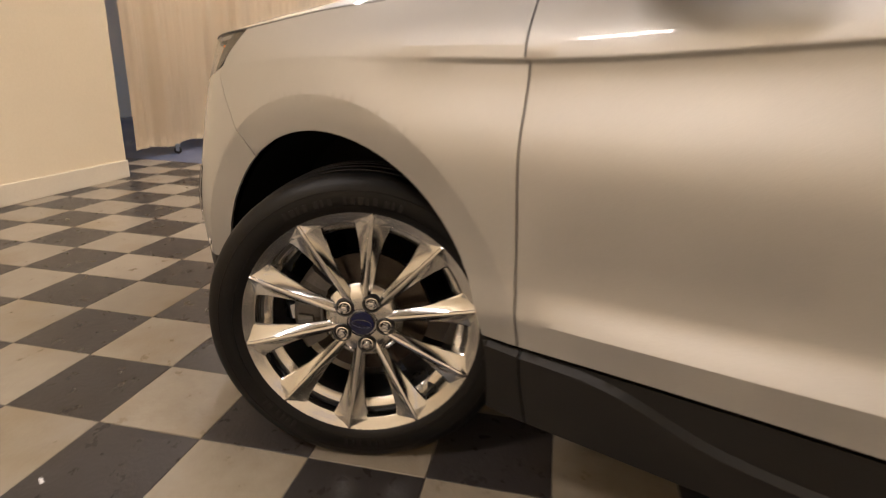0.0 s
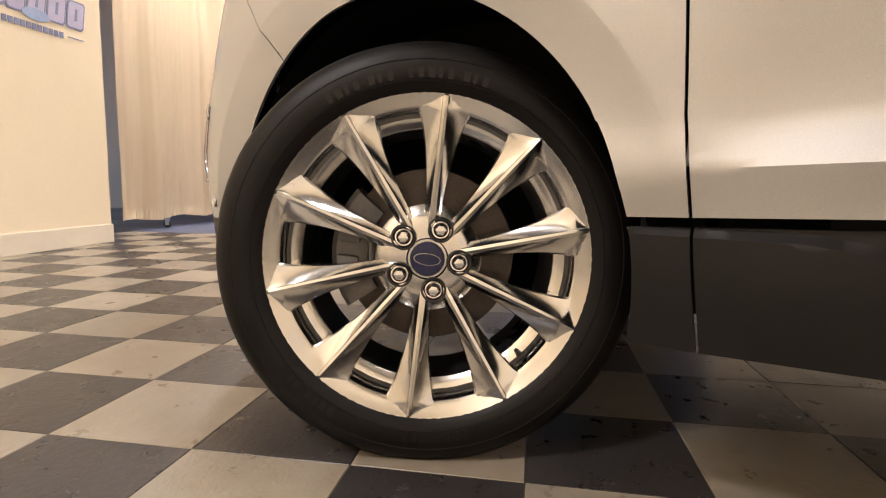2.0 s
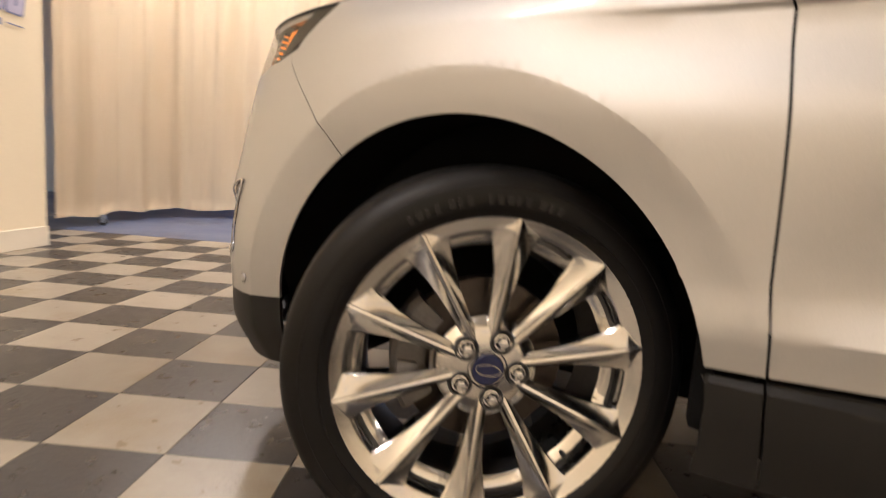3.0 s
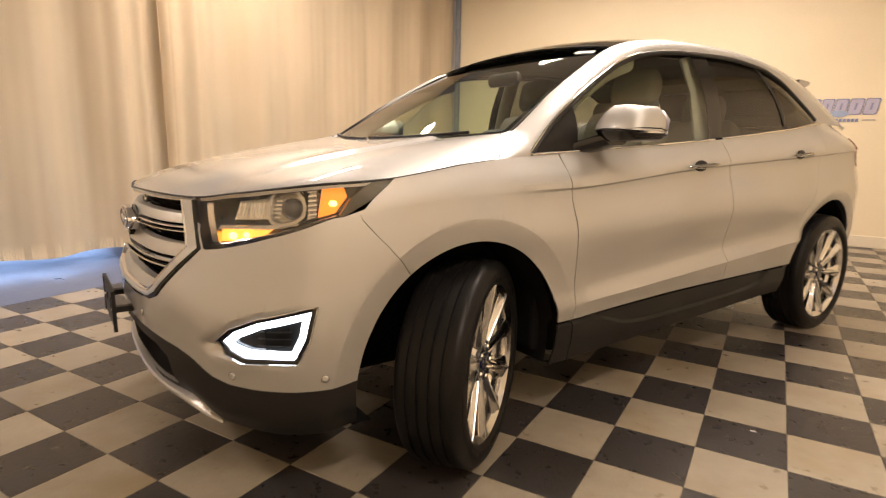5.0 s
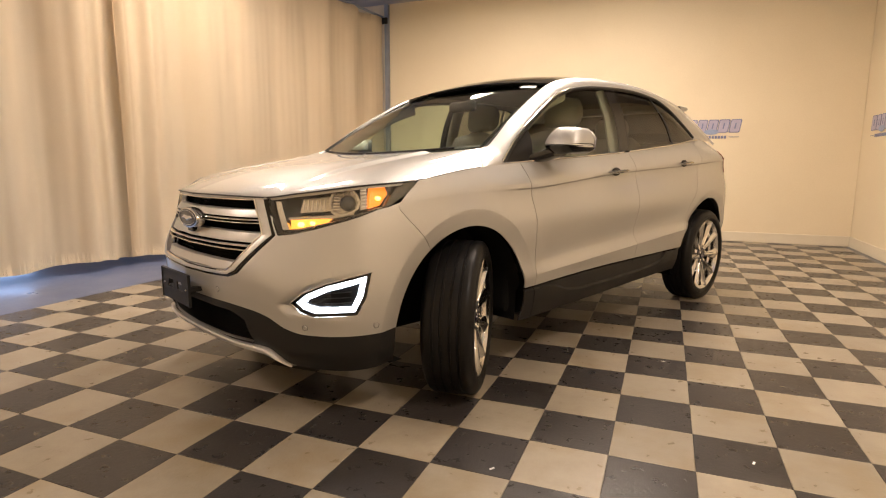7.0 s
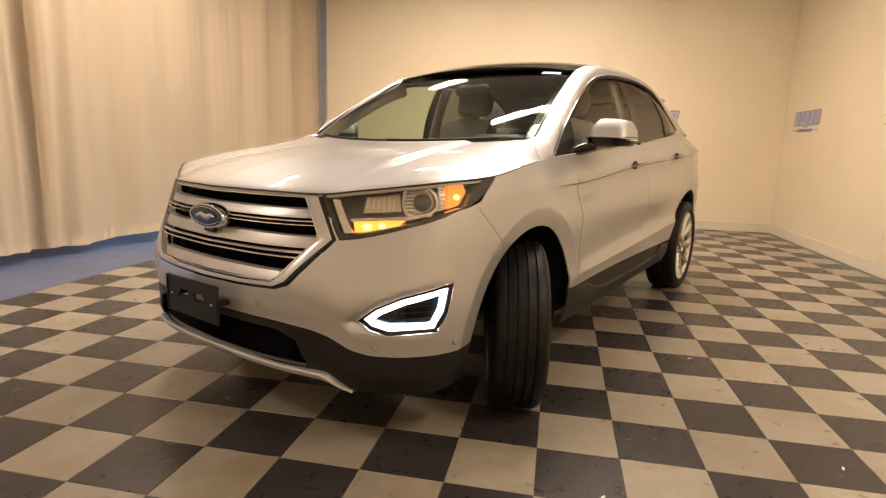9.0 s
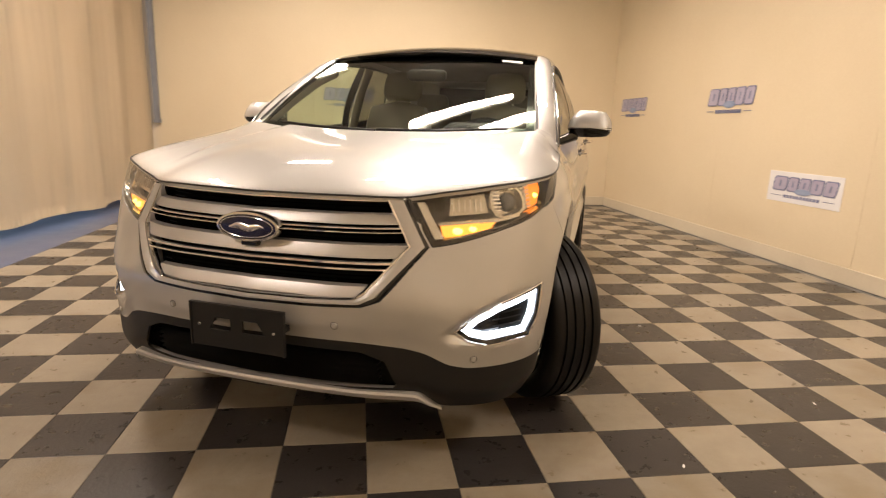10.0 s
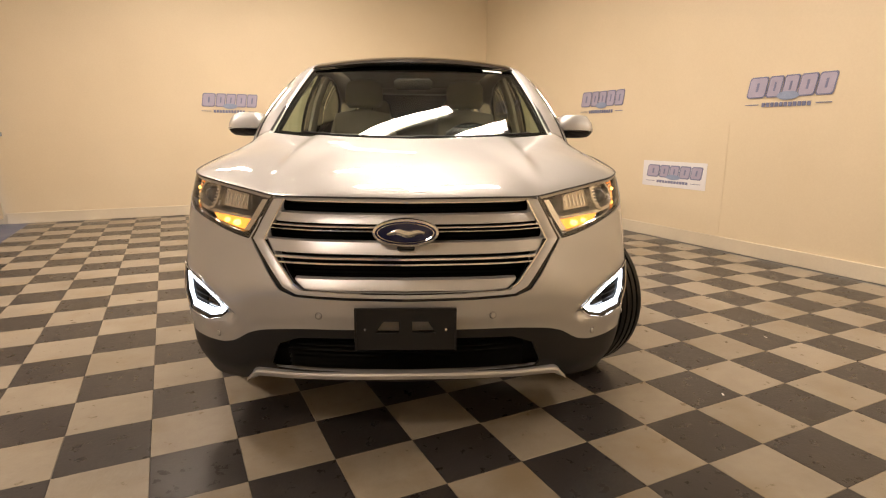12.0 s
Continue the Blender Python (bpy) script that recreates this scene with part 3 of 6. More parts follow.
outline_grille, outline_lamp, outline_fog, outline_lower = sz(GRILLE), sz(LAMP[1:-1]), sz(FOG), sz(LOWER)
outline_lamp = [(2.05, V_END + 0.3)] + sz([(2.05 + 0.49 * k / 6, 0.955 - 0.155 * k / 6) for k in range(6)]) + outline_lamp + [(6.10, V_END + 0.3)]
outline_grille = [(-0.1, V_END + 0.3), (2.03, V_END + 0.3)] + sz([(2.03 + 0.47 * k / 6, 0.947 - 0.145 * k / 6) for k in range(6)]) + outline_grille[2:]
arch_f, arch_r = arch(AXLE_F), arch(AXLE_R, ARCH + 0.018)
gaps = [ribbon(sz(SEAM_BUMPER), 0.004, 0.016), ribbon(yz(SEAM_DOOR_F), 0.0062, 0.05), ribbon(yz(SEAM_DOOR_M), 0.0032, 0.03),
        ribbon(yz(SEAM_DOOR_R), 0.0036, 0.03)]
split_f, split_m, split_r = yz(SEAM_DOOR_F), yz(SEAM_DOOR_M), yz(SEAM_DOOR_R)
split_b = sz(SEAM_BUMPER)
split_b = [(split_b[0][0] - 0.3, V_END)] + split_b + [(6.25, 0.0)]


def before(p, line):
    """Whether a place lies ahead of a seam that runs from the top down."""
    for (s0, v0), (s1, v1) in zip(line, line[1:]):
        if v1 <= p[1] <= v0:
            return p[0] < s0 + (s1 - s0) * (v0 - p[1]) / max(v0 - v1, 1e-6)
    return p[0] < (line[0][0] if p[1] > line[0][1] else line[-1][0])


flat = bmesh.new()
s_values = list(np.arange(0, 7.0, 0.06)) + list(np.arange(7.0, 12.0, 0.035)) + list(np.arange(12.0, S_END + 0.01, 0.075))
v_values = np.arange(0, V_END + 0.01, 1 / 6)
grid = [[flat.verts.new((s, v, 0)) for v in v_values] for s in s_values]
for a, b in zip(grid, grid[1:]):
    for i in range(len(v_values) - 1):
        flat.faces.new((a[i], b[i], b[i + 1], a[i + 1]))
for line in [outline_grille, outline_lamp, outline_fog, outline_lower, arch_f, arch_r] + gaps:
    knife(flat, line)
knife(flat, sz(POCKET))
for axle in (AXLE_F, AXLE_R):
    knife(flat, arch(axle, ARCH_CREASE))
step_ys = np.linspace(1.40, 3.05, 40)
for lift in (0.0, 0.012):
    knife(flat, yz([(y, CLAD_STEP(y) + lift) for y in step_ys]) + [(s_at(3.05), -0.4), (s_at(1.40), -0.4)])

panels = {}
for f in flat.faces:
    c = f.calc_center_median()
    p = (c.x, c.y)
    if inside(p, arch_f) or inside(p, arch_r) or inside(p, outline_grille) or inside(p, outline_lamp) or inside(p, outline_fog) \
            or inside(p, outline_lower) or any(inside(p, g) for g in gaps):
        continue
    painted = p[1] > V_PAINT
    if 7.8 < p[0] < 10.0 and V_PAINT - 0.16 < p[1] < V_PAINT:
        continue
    if before(p, split_b):
        key = "bumper" if painted else "lower_bumper"
    elif before(p, split_f):
        key = "fender" if painted else "sill_front"
    elif before(p, split_m):
        key = "door_front" if painted else "sill_cladding"
    elif before(p, split_r):
        key = "door_rear" if painted else "sill_rear"
    elif p[0] < 12.3:
        key = "quarter_panel" if painted else "rear_cladding"
    else:
        key = "rear_bumper" if painted else "rear_lower"
    panels.setdefault(key, []).append([(v.co.x, v.co.y) for v in f.verts])
flat.free()

place_cache = {}


def on_skin(s, v, inset=0.0):
    key = (round(s, 5), round(v, 5))
    if key not in place_cache:
        place_cache[key] = skin(*key)
    return place_cache[key]


def skirt(bm, depth):
    """Turns the open edges of a sheet inwards, as a pressed panel's are."""
    bm.normal_update()
    rim = [e for e in bm.edges if len(e.link_faces) == 1]
    fold = {}
    for e in rim:
        f = e.link_faces[0]
        for v in e.verts:
            n = sum((g.normal * g.calc_area() for g in v.link_faces), Vector())
            fold.setdefault(v, n.normalized() if n.length > 1e-12 else f.normal)
    low = {v: bm.verts.new(v.co - n * depth) for v, n in fold.items()}
    for e in rim:
        lp = e.link_loops[0]
        a, b = lp.vert, lp.link_loop_next.vert
        try:
            bm.faces.new((b, a, low[a], low[b]))
        except ValueError:
            pass


def skin_piece(faces, thick=0.008, whole=False):
    """A bmesh of a piece of the skin, with thickness; whole: joined with its mirror image."""
    bm = bmesh.new()
    made = {}
    for f in faces:
        loop = []
        for s, v in f:
            key = (round(s, 4), round(v, 4))
            if key not in made:
                made[key] = bm.verts.new(on_skin(*key))
            if made[key] not in loop:
                loop.append(made[key])
        if len(loop) > 2:
            try:
                bm.faces.new(loop)
            except ValueError:
                pass
    bmesh.ops.remove_doubles(bm, verts=bm.verts, dist=1e-5)
    if whole:
        copy = bmesh.ops.duplicate(bm, geom=bm.verts[:] + bm.edges[:] + bm.faces[:])["geom"]
        vs = [g for g in copy if isinstance(g, bmesh.types.BMVert)]
        fs = [g for g in copy if isinstance(g, bmesh.types.BMFace)]
        for v in vs:
            v.co.x = -v.co.x
        bmesh.ops.reverse_faces(bm, faces=fs)
        bmesh.ops.remove_doubles(bm, verts=bm.verts, dist=1e-4)
    if thick:
        skirt(bm, thick)
    return bm


def mirrored(bm):
    b = bm.copy()
    for v in b.verts:
        v.co.x = -v.co.x
    bmesh.ops.reverse_faces(b, faces=b.faces[:])
    return b


CAR = pose(0.831, -0.148, 0, 0, 0, -24.0)
car = thing("car", CAR, "silver crossover car with black sills and turned front wheels", "car")


def both(name, bm, mat, label="", smooth=0.0, parents=(None, None)):
    """A part on the left and its mirror image on the right."""
    right = mirrored(bm)
    return (part(name, bm, mat, parents[0] or car, label, smooth), part(name, right, mat, parents[1] or car, label, smooth))


part("front_bumper", skin_piece(panels["bumper"], whole=True), M_PAINT, car, smooth=28)
part("lower_bumper", skin_piece(panels["lower_bumper"], whole=True), M_CLAD, car, "black grained plastic lower bumper", smooth=28)
both("fender", skin_piece(panels["fender"]), M_PAINT, smooth=14)
front_doors = both("front_door", skin_piece(panels["door_front"]), M_PAINT, smooth=28)
rear_doors = both("rear_door", skin_piece(panels["door_rear"]), M_PAINT, smooth=28)
both("quarter_panel", skin_piece(panels["quarter_panel"]), M_PAINT, smooth=28)
part("rear_bumper", skin_piece(panels["rear_bumper"], whole=True), M_PAINT, car, smooth=28)
part("rear_lower_bumper", skin_piece(panels["rear_lower"], whole=True), M_CLAD, car, "black plastic lower rear bumper", smooth=28)
both("arch_cladding", skin_piece(panels["sill_front"]), M_CLAD, "black plastic cladding behind the front wheel", smooth=28)
both("door_cladding", skin_piece(panels["sill_cladding"]), M_CLAD, "black plastic cladding along the front door", smooth=28, parents=front_doors)
both("door_cladding", skin_piece(panels["sill_rear"]), M_CLAD, "black plastic cladding along the rear door", smooth=28, parents=rear_doors)
s_hub = s_at(AXLE_R)
both("rear_cladding", skin_piece([f for f in panels["rear_cladding"] if f[0][0] > s_hub]), M_CLAD, "black plastic cladding behind the rear wheel", smooth=28)


def loft(bm, rows):
    """Faces between rows of places."""
    vs = [[bm.verts.new(p) for p in r] for r in rows]
    for a, b in zip(vs, vs[1:]):
        for i in range(len(a) - 1):
            bm.faces.new((a[i], a[i + 1], b[i + 1], b[i]))
    return vs


def sheet(rows, thick=0.0, whole=False, flip=False):
    bm = bmesh.new()
    loft(bm, rows)
    bmesh.ops.remove_doubles(bm, verts=bm.verts, dist=1e-6)
    if flip:
        bmesh.ops.reverse_faces(bm, faces=bm.faces[:])
    if whole:
        copy = bmesh.ops.duplicate(bm, geom=bm.verts[:] + bm.edges[:] + bm.faces[:])["geom"]
        for v in [g for g in copy if isinstance(g, bmesh.types.BMVert)]:
            v.co.x = -v.co.x
        bmesh.ops.reverse_faces(bm, faces=[g for g in copy if isinstance(g, bmesh.types.BMFace)])
        bmesh.ops.remove_doubles(bm, verts=bm.verts, dist=1e-4)
    if thick:
        bmesh.ops.solidify(bm, geom=bm.faces[:], thickness=thick)
    return bm


# dark inner body that shows in the joints
rows = []
for s in np.arange(0.0, S_END + 0.01, 0.25):
    rows.append([skin(s, v) for v in np.arange(0.0, V_END + 0.01, 0.5)])
inner = []
for r, s in zip(rows, np.arange(0.0, S_END + 0.01, 0.25)):
    out = []
    for p in r:
        q = Vector(p)
        q.x, q.y = max(q.x - 0.022, 0.0), (q.y + 0.05 if s < 4 else (q.y - 0.05 if s > 13 else q.y))
        out.append(q)
    inner.append(out)
bm = sheet(inner[:22], 0.0, True)
for f in [f for f in bm.faces if any(inside((abs(v.co.x), v.co.z), [(0, 0.93), (0.5, 0.93), (0.9, 1.1), (0.9, 0.8), (0.56, 0.8), (0.36, 0.63), (0, 0.63)]) for v in f.verts)
          or any(math.hypot(v.co.y - AXLE_F, v.co.z - HUB_Z) < ARCH + 0.03 for v in f.verts)]:
    bm.faces.remove(f)
part("bumper_core", bm, M_BLACK, car)
bm = sheet([r for r, s in zip(inner, np.arange(0.0, S_END + 0.01, 0.25)) if 7.7 <= s <= 10.1])
for f in [f for f in bm.faces if any(math.hypot(v.co.y - a, v.co.z - HUB_Z) < ARCH + 0.05 for v in f.verts for a in (AXLE_F, AXLE_R))]:
    bm.faces.remove(f)
both("door_core", bm, M_BLACK)


# bonnet
def cowl(w):
    x = 0.748 * w
    return Vector((x, 1.0 + 0.195 * (x / 0.748) ** 2, 1.134 + 0.038 * (x / 0.748) ** 2))


S_HOOD = 7.33


def bonnet_row(s):
    edge = skin(s, V_END)
    w = (s / S_HOOD) ** 0.92
    c = cowl(w)
    d = (c - edge)
    flatd = Vector((d.x, d.y, 0))
    rise = graph([(0, 0.070), (2, 0.072), (4, 0.062), (5.5, 0.045), (7.33, 0.02)])(s)
    b1 = edge + flatd.normalized() * min(0.10, flatd.length * 0.3) + Vector((0, 0, rise))
    b2 = c - flatd * 0.36
    b2.z = c.z - 0.135 * flatd.length * 0.36
    start = edge + flatd.normalized() * 0.006
    row = [start + Vector((0, 0, -0.014)), start + Vector((0, 0, -0.001))]
    for k in range(1, 27):
        t = (k / 26) ** 1.25
        p = start * (1 - t) ** 3 + b1 * 3 * t * (1 - t) ** 2 + b2 * 3 * t * t * (1 - t) + c * t ** 3
        # raised middle with a soft crease on either side
        u = min(max((0.545 - 0.03 * t - p.x) / 0.05, 0.0), 1.0)
        p.z += 0.012 * u * u * (3 - 2 * u) * min(1.0, max(t - 0.12, 0) * 3)
        row.append(p)
    row.append(row[-1] + Vector((0, 0.004, -0.02)))
    return row


bm = sheet([bonnet_row(s) for s in np.arange(0.0, S_HOOD + 0.001, S_HOOD / 96)], 0.0, True, flip=True)
bmesh.ops.recalc_face_normals(bm, faces=bm.faces)
part("bonnet", bm, M_PAINT, car, smooth=30)

# dark joint round the bonnet
bm = bmesh.new()
ring_tube(bm, [skin(s, V_END) + Vector((*(inward_at(s) * 0.003), -0.0005)) for s in np.arange(0.0, S_HOOD + 0.001, 0.09)], 0.0034, 6)
both("bonnet_joint", bm, M_SEAL, "dark joint along the bonnet edge", 50)

# window outline and roof edge
W_Z = graph([(1.26, 1.09), (1.385, 1.207), (1.52, 1.297), (1.70, 1.40), (1.88, 1.487), (2.12, 1.553), (2.40, 1.583), (2.8, 1.597), (3.17, 1.577), (3.36, 1.535), (3.54, 1.466), (3.69, 1.383), (3.83, 1.287)])
W_X = graph([(1.26, 0.845), (1.53, 0.800), (1.90, 0.740), (2.38, 0.706), (3.17, 0.696), (3.54, 0.713), (3.83, 0.768)])



def w_point(y):
    return Vector((W_X(y), y, W_Z(y)))


ROOF_EDGE = [(0.748, 1.195, 1.172), (0.746, 1.255, 1.185), (0.712, 1.48, 1.335), (0.678, 1.70, 1.462), (0.646, 1.93, 1.573), (0.624, 2.2, 1.636), (0.611, 2.55, 1.664), (0.602, 3.0, 1.668),
             (0.594, 3.42, 1.642), (0.578, 3.80, 1.598), (0.56, 4.05, 1.560), (0.65, 4.20, 1.42), (0.74, 4.32, 1.28)]
W_AT = [1.165, 1.26, 1.45, 1.67, 1.90, 2.16, 2.52, 2.95, 3.29, 3.48, 3.61, 3.73, 3.83]


def rail_row(t):
    top = Vector(spline(ROOF_EDGE, t))
    y = float(spline([(q,) for q in W_AT], t)[0])
    low = w_point(y) if y > 1.26 else skin(s_at(y), V_END)
    out = Vector((1, 0, 0.45)).normalized()
    row = []
    for k in range(13):
        u = k / 12
        row.append(low.lerp(top, u) + out * 0.024 * math.sin(math.pi * u) ** 0.8)
    if t < 1:
        # the pillar's foot carries on the bonnet's surface
        hood = bonnet_row(S_HOOD)[1:-1]
        first = [hood[round(k * (len(hood) - 1) / 12)] + Vector((0.0, 0.004, -0.0005)) for k in range(13)]
        last = rail_row(1.0)[1:-1]
        w = t * t * (3 - 2 * t)
        row = [a.lerp(b, t) for a, b in zip(first, last)]
        row = [Vector((p.x, p.y, a.z + (b.z - a.z) * (0.6 * t + 0.4 * w))) for p, a, b in zip(row, first, last)]
        low, top = row[0], row[-1]
    return [low + Vector((-0.02, 0, 0.0))] + row + [top + Vector((-0.012, 0, -0.012))]


bm = sheet([rail_row(t) for t in np.arange(0, len(ROOF_EDGE) - 1 + 0.001, 0.1)])
bmesh.ops.recalc_face_normals(bm, faces=bm.faces)
bmesh.ops.solidify(bm, geom=bm.faces[:], thickness=0.004)
both("roof_pillar", bm, M_PAINT, smooth=35)


def crowned(edge_l, rise, count=25):
    """A row across the car from a place on the left to its mirror image."""
    row = []
    for k in range(count):
        u = -1 + 2 * k / (count - 1)
        row.append(Vector((-edge_l.x * u, edge_l.y, edge_l.z + rise * (1 - u * u))))
    return row


# windscreen
def windscreen_row(t, inset=0.0):
    base = cowl(1.0) + Vector((-0.004, 0.05, 0.002))
    top = Vector((0.640, 1.945, 1.565))
    e = base.lerp(top, t)
    e += Vector((0, -0.35, 0.75)).normalized() * 0.018 * math.sin(math.pi * t)
    row = []
    for k in range(33):
        u = -1 + 2 * k / 32
        bow = (1 - abs(u) ** 2.2)
        fwd = -0.215 * (1 - t) + 0.05 * t
        up = 0.0 * (1 - t) + 0.045 * t
        row.append(Vector((-e.x * u, e.y + fwd * bow, e.z - 0.038 * (1 - t) * bow + up * bow)))
    return row


ws = [windscreen_row(k / 24) for k in range(25)]
bm = sheet(ws)
bmesh.ops.recalc_face_normals(bm, faces=bm.faces)
screen = part("windscreen", bm, M_GLASS, car, "clear windscreen glass with strip-light glare", smooth=60)
screen.visible_shadow = False
# black printed border
bm = bmesh.new()
rows_in = [[ws[i][j] + Vector((0, 0.012, -0.006)) for j in range(33)] for i in range(25)]
vs = [[bm.verts.new(p) for p in r] for r in rows_in]
for i in range(24):
    for j in range(32):
        if i < 1 or i > 21 or j < 1 or j > 30:
            bm.faces.new((vs[i][j], vs[i][j + 1], vs[i + 1][j + 1], vs[i + 1][j]))
part("windscreen_border", bm, M_GLOSS, screen, smooth=60)
bm = bmesh.new()
ring_tube(bm, [r[0] + Vector((0.004, 0, 0.003)) for r in ws], 0.007, 6)
both("windscreen_seal", bm, M_SEAL, smooth=40, parents=(screen, screen))
bm = bmesh.new()
a, b = ws[22], ws[23]
loft(bm, [[a[k] + Vector((0, -0.003, 0.003)) for k in (2, 3, 4, 5)], [b[k] + Vector((0, -0.003, 0.003)) for k in (2, 3, 4, 5)]])
part("windscreen_label", bm, M_STICKER, screen, "small white paper label")
bm = sheet([[p + Vector((0, -0.01, -0.012)) for p in ws[0]], [p + Vector((0, -0.06, -0.03)) for p in ws[0]], [p + Vector((0, -0.12, -0.05)) for p in ws[0]]])
part("cowl_panel", bm, M_CLAD, car, "black plastic cowl below the windscreen", smooth=40)

# roof
roof_rows = []
for t in np.arange(4.0, 10.01, 0.25):
    e = Vector(spline(ROOF_EDGE, t)) + Vector((-0.004, 0, 0.0))
    rise = graph([(4, 0.045), (6, 0.05), (8, 0.055), (10, 0.03)])(t)
    roof_rows.append(crowned(e, rise))
bm = sheet(roof_rows[:19])
bmesh.ops.recalc_face_normals(bm, faces=bm.faces)
bmesh.ops.solidify(bm, geom=bm.faces[:], thickness=0.004)
part("roof_glass", bm, M_GLOSS, car, "black panoramic roof glass", smooth=40)
bm = sheet(roof_rows[18:])
bmesh.ops.recalc_face_normals(bm, faces=bm.faces)
bmesh.ops.solidify(bm, geom=bm.faces[:], thickness=0.004)
part("roof_rear", bm, M_PAINT, car, smooth=40)
# spoiler
bm = bmesh.new()
spo = []
for k in range(15):
    x = 0.58 * (1 - 2 * k / 14)
    y = 4.08 + 0.07 * (1 - (x / 0.58) ** 2)
    spo.append([Vector((x, y - 0.14, 1.590 + 0.02 * (1 - (x / 0.58) ** 2))), Vector((x, y, 1.586 + 0.012 * (1 - (x / 0.58) ** 2))), Vector((x, y + 0.02, 1.573)), Vector((x, y - 0.02, 1.553)), Vector((x, y - 0.14, 1.548))])
loft(bm, spo)
for end in (spo[0], spo[-1]):
    bm.faces.new([bm.verts.new(p) for p in end])
bmesh.ops.remove_doubles(bm, verts=bm.verts, dist=1e-5)
bmesh.ops.recalc_face_normals(bm, faces=bm.faces)
part("spoiler", bm, M_PAINT, car, smooth=30)
# tailgate: dark rear window above painted lower part
rows = []
for k in range(13):
    u = k / 12
    e = Vector((0.55, 4.05, 1.56)).lerp(Vector((0.62, 4.28, 1.29)), u)
    row = []
    for j in range(21):
        w = -1 + 2 * j / 20
        row.append(Vector((-e.x * w, e.y + 0.10 * (1 - w * w), e.z)))
    rows.append(row)
bm = sheet(rows)
bmesh.ops.recalc_face_normals(bm, faces=bm.faces)
part("rear_window", bm, M_GLOSS, car, "dark tinted rear window", smooth=50)
rows = []
for k in range(9):
    u = k / 8
    row = []
    for j in range(31):
        s = S_END - (S_END - 12.2) * abs(-1 + 2 * j / 30)
        p = skin(s, V_END)
        q = Vector((p.x if j < 15 else -p.x, p.y, p.z))
        row.append(q.lerp(Vector((q.x * 0.93, q.y - 0.03, 1.30)), u))
    rows.append(row)
bm = sheet(rows)
bmesh.ops.recalc_face_normals(bm, faces=bm.faces)
part("tailgate", bm, M_PAINT, car, smooth=50)
bm = bmesh.new()
tail = []
for k in range(9):
    s = 12.15 + 0.7 * k / 8
    tail.append([skin(s, v_at(s, z)) + Vector((0.001, 0.001, 0)) for z in np.linspace(1.03 + 0.02 * k / 8, 1.21, 7)])
loft(bm, tail)
bmesh.ops.recalc_face_normals(bm, faces=bm.faces)
bmesh.ops.solidify(bm, geom=bm.faces[:], thickness=-0.004)
both("tail_lamp", bm, M_RED, "red tail lamp wrapping the rear corner", smooth=40)


# side windows
def belt(y):
    return skin(s_at(y), V_END)


def side_glass(y0, y1, y0t, y1t, out=0.0):
    """A curved side pane between the belt and the window outline; its ends lean from y0 to y0t and y1 to y1t."""
    rows = []
    n = 24
    for k in range(n + 1):
        u = k / n
        row = []
        yb, yt = y0 + (y1 - y0) * u, y0t + (y1t - y0t) * u
        lo, hi = belt(yb) + Vector((-0.016, 0, -0.012)), w_point(yt) + Vector((-0.014, 0, 0.006))
        for j in range(13):
            w = j / 12
            row.append(lo.lerp(hi, w) + Vector((0.030 * math.sin(math.pi * w) * min(1, (hi.z - lo.z) / 0.3) + out, 0, 0)))
        rows.append(row)
    bm = sheet(rows)
    bmesh.ops.recalc_face_normals(bm, faces=bm.faces)
    return bm


for ob in both("window", side_glass(1.27, 2.45, 1.27, 2.45), M_GLASS, "clear front door glass", 60, front_doors):
    ob.visible_shadow = False
for ob in both("window", side_glass(2.555, 3.25, 2.60, 3.11), M_TINT, "dark tinted rear door glass", 60, rear_doors):
    ob.visible_shadow = False
for ob in both("quarter_window", side_glass(3.285, 3.825, 3.14, 3.825), M_TINT, "dark tinted quarter glass", 60):
    ob.visible_shadow = False
both("pillar_trim", side_glass(2.45, 2.555, 2.45, 2.60, 0.002), M_GLOSS, "gloss black door pillar", 60, front_doors)
both("window_divider", side_glass(3.25, 3.285, 3.11, 3.14, 0.004), M_SEAL, "black window divider", 60, rear_doors)
# sail panel behind the mirror
both("sail_panel", side_glass(1.27, 1.52, 1.27, 1.52, 0.004), M_CLAD, "black triangular panel behind the mirror", 60, front_doors)


def strip_on(points, radius, mat, name, parents=(None, None), label="", flat_scale=(1, 1)):
    bm = bmesh.new()
    ring_tube(bm, points, radius, 8, scale=flat_scale)
    return both(name, bm, mat, label, 45, parents)


ys = np.arange(1.27, 2.52, 0.05)
strip_on([belt(y) + Vector((-0.002, 0, 0.004)) for y in ys], 0.006, M_CHROME, "belt_trim", front_doors, "thin chrome strip along the window sill")
ys = np.arange(2.54, 3.83, 0.05)
strip_on([belt(y) + Vector((-0.002, 0, 0.004)) for y in ys], 0.006, M_CHROME, "belt_trim", rear_doors, "thin chrome strip along the window sill")
ys = list(np.arange(1.27, 3.83, 0.04))
strip_on([w_point(y) + Vector((0.002, 0, 0.0)) for y in ys], 0.011, M_SEAL, "window_seal")
strip_on([w_point(y) + Vector((0.010, -0.012, 0.010)) for y in np.arange(1.27, 2.05, 0.04)], 0.0045, M_CHROME, "window_trim", label="thin chrome strip up the window front")

